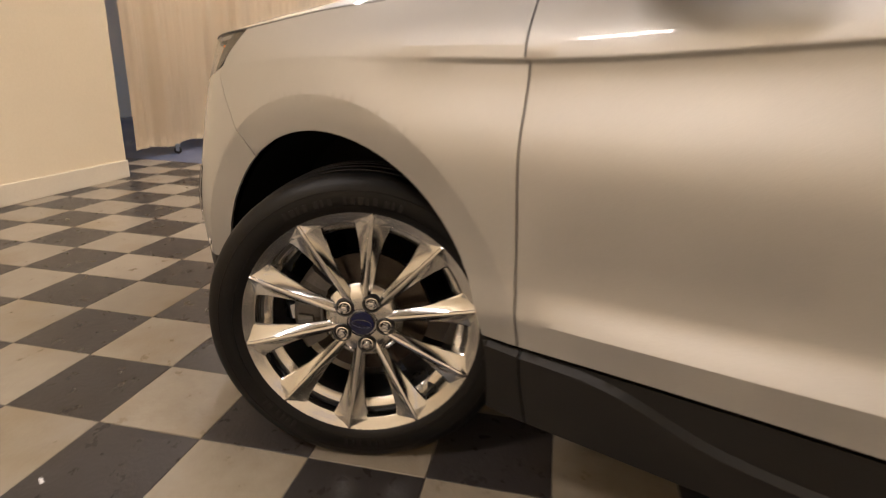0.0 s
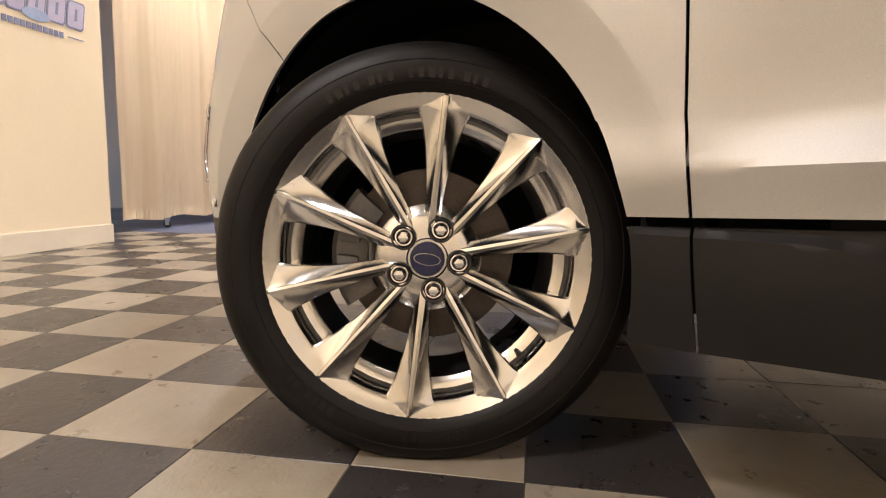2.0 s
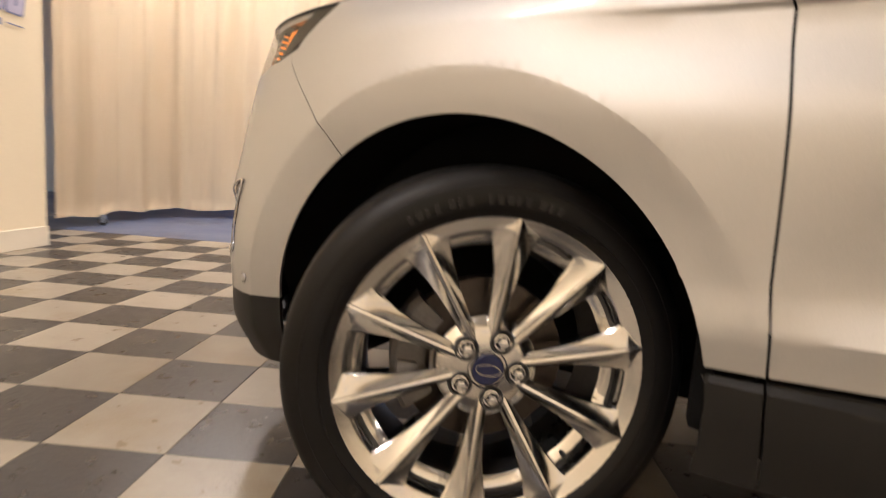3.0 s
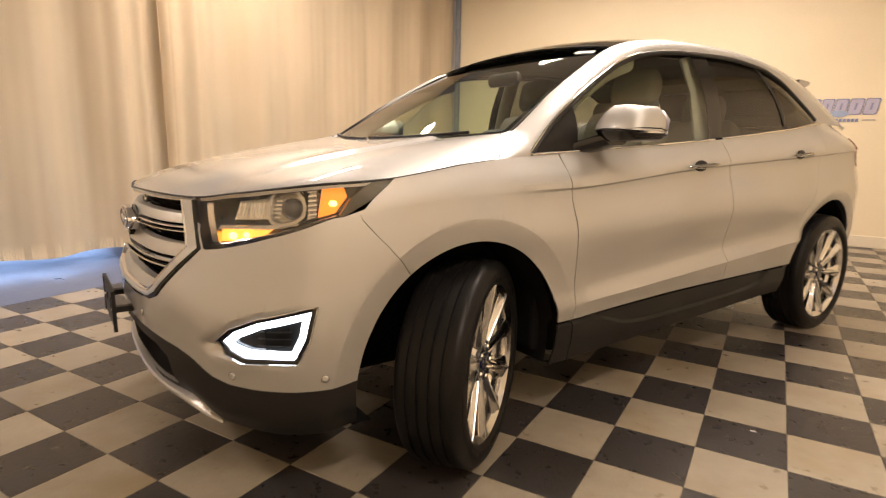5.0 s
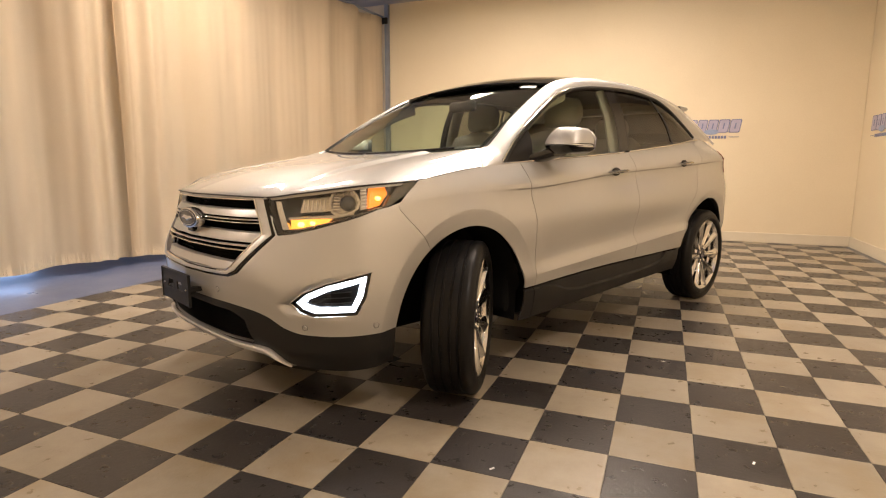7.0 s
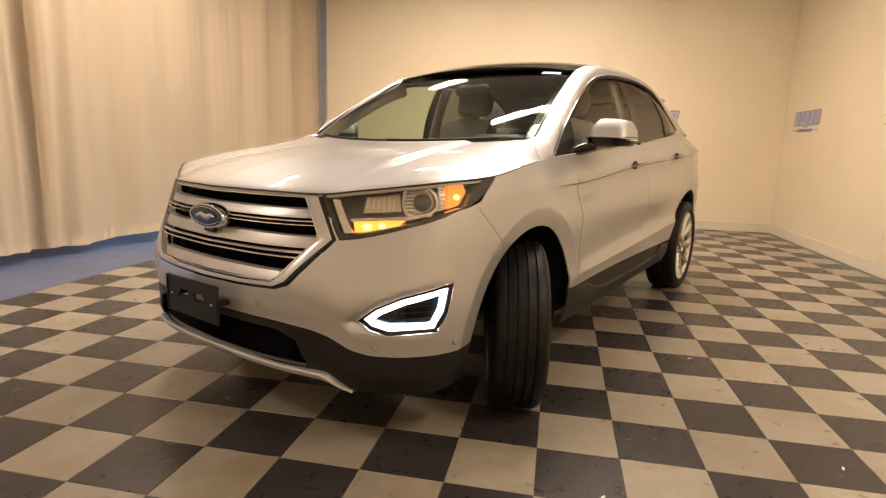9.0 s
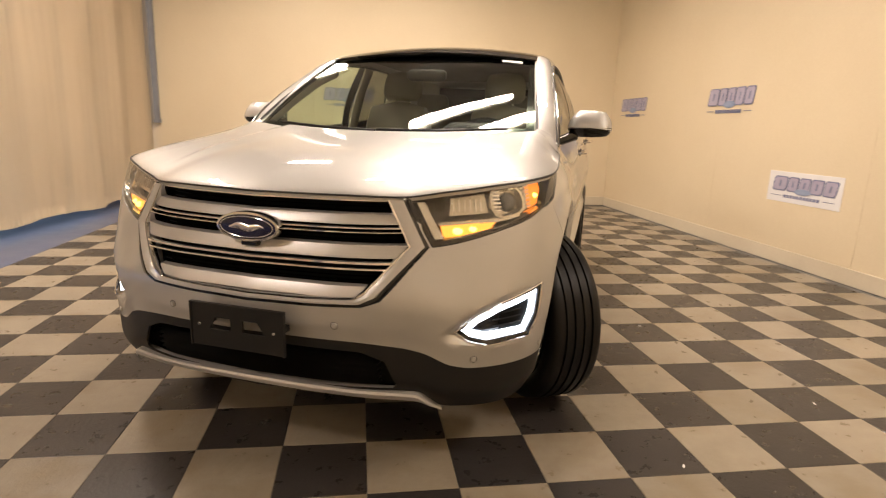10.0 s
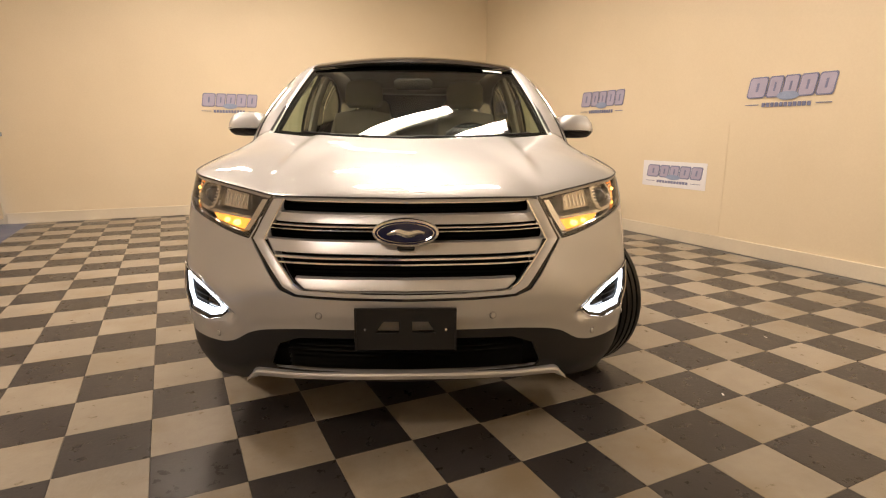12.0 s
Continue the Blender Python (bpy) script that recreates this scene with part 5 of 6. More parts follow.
def tyre_mesh(spin):
    bm = bmesh.new()
    R = 0.368
    half = [(0.100, 0.272), (0.1065, 0.2795), (0.1150, 0.291), (0.1195, 0.309), (0.118, 0.325), (0.112, 0.343), (0.103, 0.356), (0.094, 0.3625), (0.082, 0.3655)]
    tread = []
    for c in (0.058, 0.020, -0.020, -0.058):
        rr = R - 0.0022 * (abs(c) / 0.058) ** 2
        tread += [(c + 0.0065, rr), (c + 0.0045, rr - 0.007), (c - 0.0045, rr - 0.007), (c - 0.0065, rr)]
    prof = half + tread + [(-h, r) for h, r in reversed(half)]
    lathe(bm, [(h, 1.011 * r + 0.002 * (r < 0.29)) for h, r in prof], 96)
    # the tread stands flat on the floor under the car's weight
    lean = radians(spin)
    for v in bm.verts:
        z = v.co.y * math.sin(lean) + v.co.z * math.cos(lean)
        if z < -WHEEL_Z:
            lift = -WHEEL_Z - z
            v.co.y += lift * math.sin(lean)
            v.co.z += lift * math.cos(lean)
    return bm


def sidewall_mark():
    """A low raised block on the tyre's side in place of a letter."""
    bm = bmesh.new()
    q = []
    for h in (0.1186, 0.1204):
        for ang in (0.0, 2.0):
            for r in (0.304, 0.320):
                q.append(bm.verts.new((h - abs(r - 0.308) * 0.05, r * math.sin(radians(ang)), r * math.cos(radians(ang)))))
    for f in ((4, 5, 7, 6), (0, 4, 6, 2), (1, 3, 7, 5), (0, 1, 5, 4), (2, 6, 7, 3)):
        bm.faces.new([q[i] for i in f])
    bmesh.ops.recalc_face_normals(bm, faces=bm.faces)
    return bm


def rib_mesh(r, h):
    bm = bmesh.new()
    ring_tube(bm, [(h, r * math.cos(k * math.tau / 72), r * math.sin(k * math.tau / 72)) for k in range(72)], 0.0012, 5, closed=True)
    return bm


rim_face = graph([(0.244, 0.0880), (0.251, 0.0912), (0.262, 0.0975), (0.272, 0.1040), (0.280, 0.1060)])
spoke_ridge = graph([(0.045, 0.0730), (0.08, 0.0800), (0.15, 0.0910), (0.22, 0.1010), (0.262, 0.1060), (0.276, 0.1060)])
spoke_edge = graph([(0.045, 0.0640), (0.08, 0.0650), (0.15, 0.0735), (0.22, 0.0830), (0.2495, 0.0900)])
spoke_half = graph([(0.045, 0.0155), (0.075, 0.0148), (0.10, 0.0155), (0.14, 0.0188), (0.18, 0.0248), (0.215, 0.0330), (0.235, 0.0390), (0.2445, 0.0440), (0.249, 0.0510)])


def rim_mesh():
    bm = bmesh.new()
    inner = [(0.066, 0.2450), (0.082, 0.2460), (0.0880, 0.2475), (0.0905, 0.2505)]
    lathe(bm, inner + [(rim_face(r), r) for r in (0.255, 0.260, 0.265, 0.2705)] + [(0.1055, 0.2735), (0.1065, 0.2765), (0.1045, 0.2790), (0.094, 0.2780), (0.088, 0.266), (0.070, 0.256)], 120)
    return bm


def barrel_mesh():
    bm = bmesh.new()
    lathe(bm, [(0.042, 0.2215), (0.02, 0.216), (-0.06, 0.212), (-0.095, 0.24), (-0.108, 0.266)], 72)
    return bm


def step_mesh():
    bm = bmesh.new()
    lathe(bm, [(0.068, 0.2465), (0.056, 0.2450), (0.055, 0.2375)], 72)
    return bm


def ledge_mesh():
    """Polished ledge inside the rim, seen through the windows between the spokes."""
    bm = bmesh.new()
    lathe(bm, [(0.0545, 0.2380), (0.050, 0.2290), (0.0415, 0.2205)], 72)
    return bm


def spoke_mesh():
    """One spoke along +z: a raised bar with hollow flanks, an arrow head where it meets the rim."""
    bm = bmesh.new()
    rows = []
    for r in list(np.linspace(0.045, 0.215, 14)) + [0.222, 0.229, 0.236, 0.241, 0.2455, 0.249, 0.254, 0.259, 0.264, 0.269, 0.2735]:
        tip = r > 0.2490
        w = 0.0510 * (0.2745 - r) / 0.0255 if tip else spoke_half(r)
        hi, lo = spoke_ridge(r), (rim_face(r) if tip else spoke_edge(r))
        b = min(0.0062 - 0.0012 * (r - 0.05) / 0.2, w * 0.55)
        side = []
        side.append((0.0, hi + 0.0008))
        side.append((b * 0.86, hi - 0.0012))
        side.append((b, hi - 0.0034))
        for u in (0.12, 0.35, 0.62, 0.90):
            h = (hi - 0.0036) * (1 - u) + lo * u
            h -= 0.0020 * math.sin(math.pi * u) * min(1.0, (w - b) / 0.02)
            side.append((b + (w - b) * u, h))
        side.append((w, lo - (0.002 if not tip else 0.0)))
        side.append((w * (0.985 if not tip else 1.0), lo - (0.034 if not tip else 0.012)))
        rows.append([Vector((h, -x, r)) for x, h in reversed(side)] + [Vector((h, x, r)) for x, h in side[1:]])
    loft(bm, rows)
    bmesh.ops.recalc_face_normals(bm, faces=bm.faces)
    return bm


def hub_mesh():
    bm = bmesh.new()
    lathe(bm, [(0.02, 0.090), (0.050, 0.094), (0.056, 0.093), (0.060, 0.088), (0.066, 0.079), (0.0705, 0.072), (0.0735, 0.060), (0.075, 0.036), (0.072, 0.0335), (0.072, 0.0)], 60)
    return bm


def disc_mesh():
    bm = bmesh.new()
    lathe(bm, [(0.012, 0.075), (0.012, 0.158), (0.008, 0.160), (-0.008, 0.160), (-0.012, 0.158), (-0.012, 0.08)], 64)
    lathe(bm, [(0.030, 0.0), (0.030, 0.075), (0.012, 0.080)], 40)
    return bm


def caliper_mesh():
    bm = bmesh.new()
    n = 10
    rows = []
    for k in range(n + 1):
        a = radians(-38 + 76 * k / n)
        rows.append([Vector((h, -r * math.cos(a), r * math.sin(a))) for h, r in ((-0.03, 0.112), (0.034, 0.112), (0.040, 0.125), (0.040, 0.168), (0.030, 0.178), (-0.03, 0.178), (-0.03, 0.112))])
    loft(bm, rows)
    for r in (rows[0], rows[-1]):
        bm.faces.new([bm.verts.new(p) for p in r[:-1]])
    box(bm, 0.034, 0.05, -0.165, -0.125, -0.05, -0.012, bevel=0.006)
    box(bm, 0.034, 0.05, -0.165, -0.125, 0.012, 0.05, bevel=0.006)
    ring_tube(bm, [(0.052, -0.115, 0.05), (0.058, -0.105, 0.02), (0.058, -0.10, -0.02), (0.052, -0.115, -0.05)], 0.004, 8)
    bmesh.ops.recalc_face_normals(bm, faces=bm.faces)
    return bm


def pocket_mesh():
    bm = bmesh.new()
    lathe(bm, [(0.060, 0.0225), (0.0775, 0.0222), (0.0800, 0.0205), (0.0790, 0.0188), (0.0755, 0.0180)], 32)
    return bm


def pocket_floor():
    bm = bmesh.new()
    lathe(bm, [(0.0757, 0.0184), (0.0752, 0.0)], 32)
    return bm


def nut_mesh():
    bm = bmesh.new()
    lathe(bm, [(0.0745, 0.0150), (0.0775, 0.0152), (0.0782, 0.0140), (0.0780, 0.0122)], 28)
    lathe(bm, [(0.074, 0.0118), (0.0845, 0.0112), (0.0885, 0.0085), (0.0905, 0.0)], 6)
    return bm


def wheel(m, spin):
    """A ten-spoke wheel whose outer face looks along +x."""
    w = new("wheel")
    w.parent, w.matrix_basis = car, m
    w["label"] = "ten-spoke polished alloy wheel with low tyre"
    turn = pose(0, 0, 0, spin, 0, 0)
    ty = part("tyre", tyre_mesh(spin), M_RUBBER, w, "black tyre", smooth=30)
    ty.matrix_basis = turn
    first = None
    for start, count in ((-38, 7), (-12, 8), (160, 7), (205, 6)):
        for k in range(count):
            a = pose(0, 0, 0, -(start + 3.0 * k + (1.6 if k > count // 2 else 0)), 0, 0) @ Matrix.Scale(0.62 + 0.38 * ((k * 7 + start) % 3) / 2, 4, (0, 1, 0))
            if first is None:
                first = part("sidewall_mark", sidewall_mark(), M_RUBBER_MARK, ty, "raised plain bar on the tyre wall", m=a)
            else:
                ob = new("sidewall_mark", first.data)
                ob.parent, ob.matrix_basis = ty, a
    part("sidewall_rib", rib_mesh(0.3005, 0.1180), M_RUBBER, ty, smooth=60)
    part("sidewall_rib", rib_mesh(0.334, 0.1160), M_RUBBER, ty, smooth=60)
    rim = part("rim", rim_mesh(), M_ALLOY, w, "polished alloy rim", smooth=35)
    rim.matrix_basis = turn @ Matrix.Diagonal((1.0, 1.037, 1.037, 1.0))
    part("barrel", barrel_mesh(), M_ALLOY_SHADED, rim, "inner barrel with its shade put into the colour", smooth=40)
    part("barrel_step", step_mesh(), M_ALLOY_SHADED, rim, "inner barrel with its shade put into the colour", smooth=40)
    part("barrel_ledge", ledge_mesh(), M_ALLOY, rim, smooth=40)
    first = None
    for k in range(10):
        a = pose(0, 0, 0, -36 * k, 0, 0)
        if first is None:
            first = part("spoke", spoke_mesh(), M_ALLOY, rim, smooth=16)
        else:
            ob = new("spoke", first.data)
            ob.parent, ob.matrix_basis = rim, a
    part("hub", hub_mesh(), M_ALLOY, rim, smooth=35)
    first = None
    for k in range(5):
        a = -18 - 72 * k
        m2 = pose(0, 0.0545 * math.sin(radians(-a)), 0.0545 * math.cos(radians(a)))
        # pocket wall and floor are coloured dark for the shade in the recess
        part("nut_pocket", pocket_mesh(), M_ALLOY_SHADED, rim, smooth=35, m=m2)
        part("pocket_floor", pocket_floor(), M_CLAD, rim, "nut recess darkened to show its shade", smooth=35, m=m2)
        if first is None:
            first = part("wheel_nut", nut_mesh(), M_CHROME, rim, "chrome wheel nut", smooth=25, m=m2)
        else:
            ob = new("wheel_nut", first.data)
            ob.parent, ob.matrix_basis = rim, m2
            ob["label"] = "chrome wheel nut"
    bm = bmesh.new()
    lathe(bm, [(0.070, 0.0300), (0.0785, 0.0295), (0.0808, 0.0275), (0.0815, 0.0)], 40)
    cap = part("centre_cap", bm, M_BADGE, rim, "dark blue wheel centre cap", smooth=35)
    bm = bmesh.new()
    ring_tube(bm, [(0.0818, 0.0225 * math.cos(k * math.tau / 32), 0.0098 * math.sin(k * math.tau / 32)) for k in range(32)], 0.0008, 6, closed=True)
    part("cap_line", bm, M_CHROME, rim, smooth=40)
    bm = bmesh.new()
    lathe(bm, [(0.068, 0.0), (0.072, 0.0065), (0.080, 0.0050), (0.100, 0.0045), (0.102, 0.0)], 12, axis="x")
    bmesh.ops.transform(bm, matrix=pose(0, 0, 0, -130, 0, 0) @ pose(-0.030, 0, 0.232), verts=bm.verts)
    part("valve", bm, M_SEAL, rim, "black rubber valve", smooth=40)
    part("brake_disc", disc_mesh(), M_DISC, w, "bare iron brake disc", smooth=35, m=pose(0.0, 0, 0))
    part("brake_caliper", caliper_mesh(), M_CALIPER, w, "grey cast brake caliper", smooth=30, m=pose(0.0, 0, 0, -5))
    return w


STEER = 33.2
wheel(pose(0.831, 0.985, WHEEL_Z, 0, 0, STEER), -6)
wheel(pose(0.825, AXLE_R, WHEEL_Z), 14)
wheel(pose(-0.831, 0.945, WHEEL_Z, 0, 0, 180 + STEER), 10)
wheel(pose(-0.825, AXLE_R, WHEEL_Z, 0, 0, 180), 3)


def blob(sections, n=20, power=3.0):
    """A rounded solid from sections along x: (x, y centre, z centre, half width, half height)."""
    bm = bmesh.new()
    rows = []
    for x, yc, zc, a, b in sections:
        row = []
        for k in range(n + 1):
            t = k * math.tau / n
            c, s = math.cos(t), math.sin(t)
            row.append(Vector((x, yc + a * math.copysign(abs(c) ** (2 / power), c), zc + b * math.copysign(abs(s) ** (2 / power), s))))
        rows.append(row)
    loft(bm, rows)
    for r in (rows[0], rows[-1]):
        bm.faces.new([bm.verts.new(p) for p in r[:-1]])
    bmesh.ops.remove_doubles(bm, verts=bm.verts, dist=1e-5)
    bmesh.ops.recalc_face_normals(bm, faces=bm.faces)
    return bm


# door mirrors: black foot and lower shell, silver cap
def mirror_shell(z0, z1, grow):
    """A mirror housing between two heights: blunt outer end, slanted inner end, leaning back."""
    bm = bmesh.new()
    rows = []
    for k in range(9):
        u = k / 8
        z = z0 + (z1 - z0) * u
        pull = 1 - grow * u ** 2.6
        row = []
        for j in range(41):
            t = j * math.tau / 40
            c, q = math.cos(t), math.sin(t)
            x = 0.980 + (0.108 * pull + 0.006) * math.copysign(abs(c) ** 0.45, c)
            y = 1.665 + 0.05 * (x - 0.980) + (0.098 * pull) * math.copysign(abs(q) ** (0.5 if q > 0 else 0.8), q) - 0.02 * (1 - u)
            row.append(Vector((x + (0.016 * u if c < 0 else 0.0), y, z - 0.10 * max(0.0, x - 1.0))))
        rows.append(row)
    loft(bm, rows)
    for r in (rows[0], rows[-1]):
        bm.faces.new([bm.verts.new(p) for p in r[:-1]])
    bmesh.ops.remove_doubles(bm, verts=bm.verts, dist=1e-5)
    bmesh.ops.recalc_face_normals(bm, faces=bm.faces)
    return bm


def upside(bm, z):
    """Turned over about a height, so that a shell narrows downwards."""
    for v in bm.verts:
        v.co.z = 2 * z - v.co.z
    bmesh.ops.reverse_faces(bm, faces=bm.faces[:])
    return bm


mirrors = both("door_mirror", upside(mirror_shell(1.192, 1.234, 0.22), 1.192), M_GLOSS, "door mirror with a silver cap and black base", 40)
both("mirror_cap", mirror_shell(1.198, 1.286, 0.34), M_PAINT, "silver mirror cap", 50, mirrors)
both("mirror_strip", mirror_shell(1.191, 1.199, -0.012), M_CHROME, "thin bright strip below the mirror cap", 50, mirrors)
both("mirror_foot", blob([(0.82, 1.55, 1.122, 0.075, 0.022), (0.85, 1.58, 1.132, 0.07, 0.028), (0.89, 1.62, 1.150, 0.065, 0.030), (0.925, 1.65, 1.162, 0.065, 0.026)], 16, 3.0), M_GLOSS, "black mirror foot", 40, mirrors)
bm = bmesh.new()
prism(bm, [(0.895, 1.168), (0.895, 1.268), (0.923, 1.281), (1.043, 1.270), (1.073, 1.233), (1.063, 1.173), (1.023, 1.161)], 0.004, "xz", 1.764)
both("mirror_glass", bm, M_MIRROR, "mirror glass", 30, mirrors)


def door_handle(y0, y1, z, parents):
    s = s_at((y0 + y1) / 2)
    x = skin(s, v_at(s, z)).x
    pts = []
    for k in range(11):
        u = k / 10
        pts.append((x + 0.006 + 0.030 * math.sin(math.pi * u) ** 0.5, y0 + (y1 - y0) * u, z + 0.012 * u))
    bm = bmesh.new()
    ring_tube(bm, pts, [0.010 + 0.006 * math.sin(math.pi * k / 10) for k in range(11)], 10, scale=(1.25, 0.7))
    hs = both("door_handle", bm, M_CHROME, "chrome pull handle", 50, parents)
    # flat dark oval paints the shade of a handle recess; the skin isn't hollowed
    bm = bmesh.new()
    bmesh.ops.create_uvsphere(bm, u_segments=20, v_segments=10, radius=1.0)
    bmesh.ops.transform(bm, matrix=Matrix.Translation((x + 0.002, (y0 + y1) / 2 - 0.01, z + 0.004)) @ Matrix.Diagonal((0.006, 0.055, 0.026, 1)), verts=bm.verts)
    both("handle_cup", bm, M_CLAD, "dark oval standing in for the shaded recess behind the handle", 60, hs)


door_handle(2.17, 2.395, 1.046, front_doors)
door_handle(3.19, 3.38, 1.100, rear_doors)

# wipers
for x0, x1 in ((0.62, 0.02), (0.02, -0.56)):
    bm = bmesh.new()
    pts = []
    for k in range(13):
        u = k / 12
        x = x0 + (x1 - x0) * u
        c = cowl(abs(x) / 0.748)
        pts.append((x, c.y + 0.015 + 0.02 * u, c.z + 0.016 + 0.004 * u))
    ring_tube(bm, pts, 0.006, 8)
    part("wiper", bm, M_CLAD, car, "black wiper resting at the screen base", smooth=40)

# bonnet seam seal and core under the bonnet
part("bonnet_core", boxed(-0.66, 0.66, 0.35, 1.30, 0.60, 0.94, bevel=0.05), M_BLACK, car)
both("bonnet_core", boxed(0.50, 0.70, 0.62, 1.36, 0.84, 1.0, bevel=0.03), M_BLACK)


def seat(x):
    st = new("seat")
    st.parent = car
    st["label"] = "stone leather front seat"
    tilt = pose(x, 2.30, 0.72, -14, 0, 0)
    bm = blob([(-0.24, 0, 0.27, 0.05, 0.20), (-0.20, -0.02, 0.30, 0.085, 0.30), (0, 0.0, 0.32, 0.06, 0.33), (0.20, -0.02, 0.30, 0.085, 0.30), (0.24, 0, 0.27, 0.05, 0.20)], 24, 3)
    part("backrest", bm, M_LEATHER, st, smooth=60, m=tilt)
    bm = blob([(-0.135, 0.01, 0.745, 0.035, 0.06), (-0.11, 0, 0.75, 0.055, 0.095), (0, -0.01, 0.755, 0.06, 0.105), (0.11, 0, 0.75, 0.055, 0.095), (0.135, 0.01, 0.745, 0.035, 0.06)], 20, 2.8)
    part("headrest", bm, M_LEATHER, st, smooth=60, m=tilt)
    bm = bmesh.new()
    for k in (-0.06, 0.06):
        ring_tube(bm, [(k, 0.01, 0.58), (k, 0.0, 0.70)], 0.007, 8)
    part("headrest_post", bm, M_CHROME, st, smooth=40, m=tilt)
    part("cushion", boxed(-0.24, 0.24, -0.50, 0.05, -0.10, 0.06, bevel=0.05), M_LEATHER, st, smooth=40, m=pose(x, 2.30, 0.70))


for x in (-0.375, 0.375):
    seat(x)
bench = blob([(-0.60, 3.18, 0.95, 0.08, 0.30), (-0.55, 3.17, 0.96, 0.10, 0.34), (0, 3.17, 0.96, 0.10, 0.34), (0.55, 3.17, 0.96, 0.10, 0.34), (0.60, 3.18, 0.95, 0.08, 0.30)], 20, 3)
bench = part("rear_seat", bench, M_LEATHER, car, "stone leather rear bench", smooth=50)
for x in (-0.36, 0.36):
    part("headrest", blob([(x - 0.13, 3.20, 1.36, 0.03, 0.05), (x - 0.10, 3.20, 1.36, 0.05, 0.085), (x + 0.10, 3.20, 1.36, 0.05, 0.085), (x + 0.13, 3.20, 1.36, 0.03, 0.05)], 16, 3), M_LEATHER, bench, smooth=50)
# dashboard
rows = []
for k in range(9):
    u = k / 8
    rows.append([Vector((x, 1.08 + 0.16 * (x / 0.75) ** 2 + 0.62 * u, 1.092 + 0.02 * math.sin(math.pi * u) - (0.20 * max(0, u - 0.75) * 4 if u > 0.75 else 0))) for x in np.linspace(-0.72, 0.72, 17)])
bm = sheet(rows)
bmesh.ops.recalc_face_normals(bm, faces=bm.faces)
dash = part("dashboard", bm, M_CABIN, car, "dark dashboard", smooth=50)
part("binnacle", blob([(0.20, 1.62, 1.13, 0.08, 0.05), (0.24, 1.61, 1.14, 0.10, 0.065), (0.48, 1.61, 1.14, 0.10, 0.065), (0.52, 1.62, 1.13, 0.08, 0.05)], 16, 3), M_CABIN, dash, smooth=50)
bm = bmesh.new()
ring_tube(bm, [Vector((0.37 + 0.185 * math.cos(k * math.tau / 40), 1.80 + 0.185 * math.sin(k * math.tau / 40) * 0.42, 1.06 + 0.185 * math.sin(k * math.tau / 40) * 0.907)) for k in range(40)], 0.016, 10, closed=True)
wheel_s = part("steering_wheel", bm, M_CABIN, car, "dark steering wheel", smooth=50)
part("boss", blob([(0.28, 1.80, 1.06, 0.03, 0.05), (0.31, 1.79, 1.06, 0.04, 0.075), (0.43, 1.79, 1.06, 0.04, 0.075), (0.46, 1.80, 1.06, 0.03, 0.05)], 16, 3), M_CABIN, wheel_s, smooth=50)
# roof lining, inner pillars, cabin sides
part("roof_lining", boxed(-0.52, 0.52, 2.02, 3.7, 1.595, 1.615), M_CABIN, car)
bm = bmesh.new()
ring_tube(bm, [w_point(y) + Vector((-0.05, 0, -0.02)) for y in np.arange(1.36, 2.06, 0.05)], 0.044, 8, scale=(0.6, 1))
both("pillar_lining", bm, M_TRIM_LIGHT, "pale windscreen pillar lining", 50)
bm = bmesh.new()
ring_tube(bm, [(0.80, 2.50, 0.95), (0.78, 2.50, 1.15), (0.72, 2.51, 1.40), (0.65, 2.51, 1.57)], 0.055, 10, scale=(1, 0.5))
both("pillar_lining", bm, M_TRIM_LIGHT, "pale middle pillar lining", 50)
both("door_lining", boxed(0.74, 0.78, 1.45, 3.4, 0.5, 1.10, bevel=0.01), M_CABIN, "dark door lining", 40, front_doors)
part("mirror_inside", blob([(-0.12, 1.86, 1.475, 0.012, 0.02), (-0.10, 1.86, 1.475, 0.02, 0.035), (0.10, 1.86, 1.475, 0.02, 0.035), (0.12, 1.86, 1.475, 0.012, 0.02)], 14, 3), M_CABIN, car, "dark rear-view mirror", smooth=50)

# ---- signs, wall boards, posts ----
def slanted_block(x, w, z0, z1, lean, e, y):
    """A flat slanted block with cut corners, inset by e."""
    a, b, c, d = x + e, x + w - e, z0 + e, z1 - e
    k = 0.10 * w
    square = [(a + k, c), (b - k, c), (b, c + k), (b, d - k), (b - k, d), (a + k, d), (a, d - k), (a, c + k)]
    bm = bmesh.new()
    prism(bm, [(px + lean * (pz - z0) / (z1 - z0), pz) for px, pz in square], 0.003, "xz", y)
    return bm


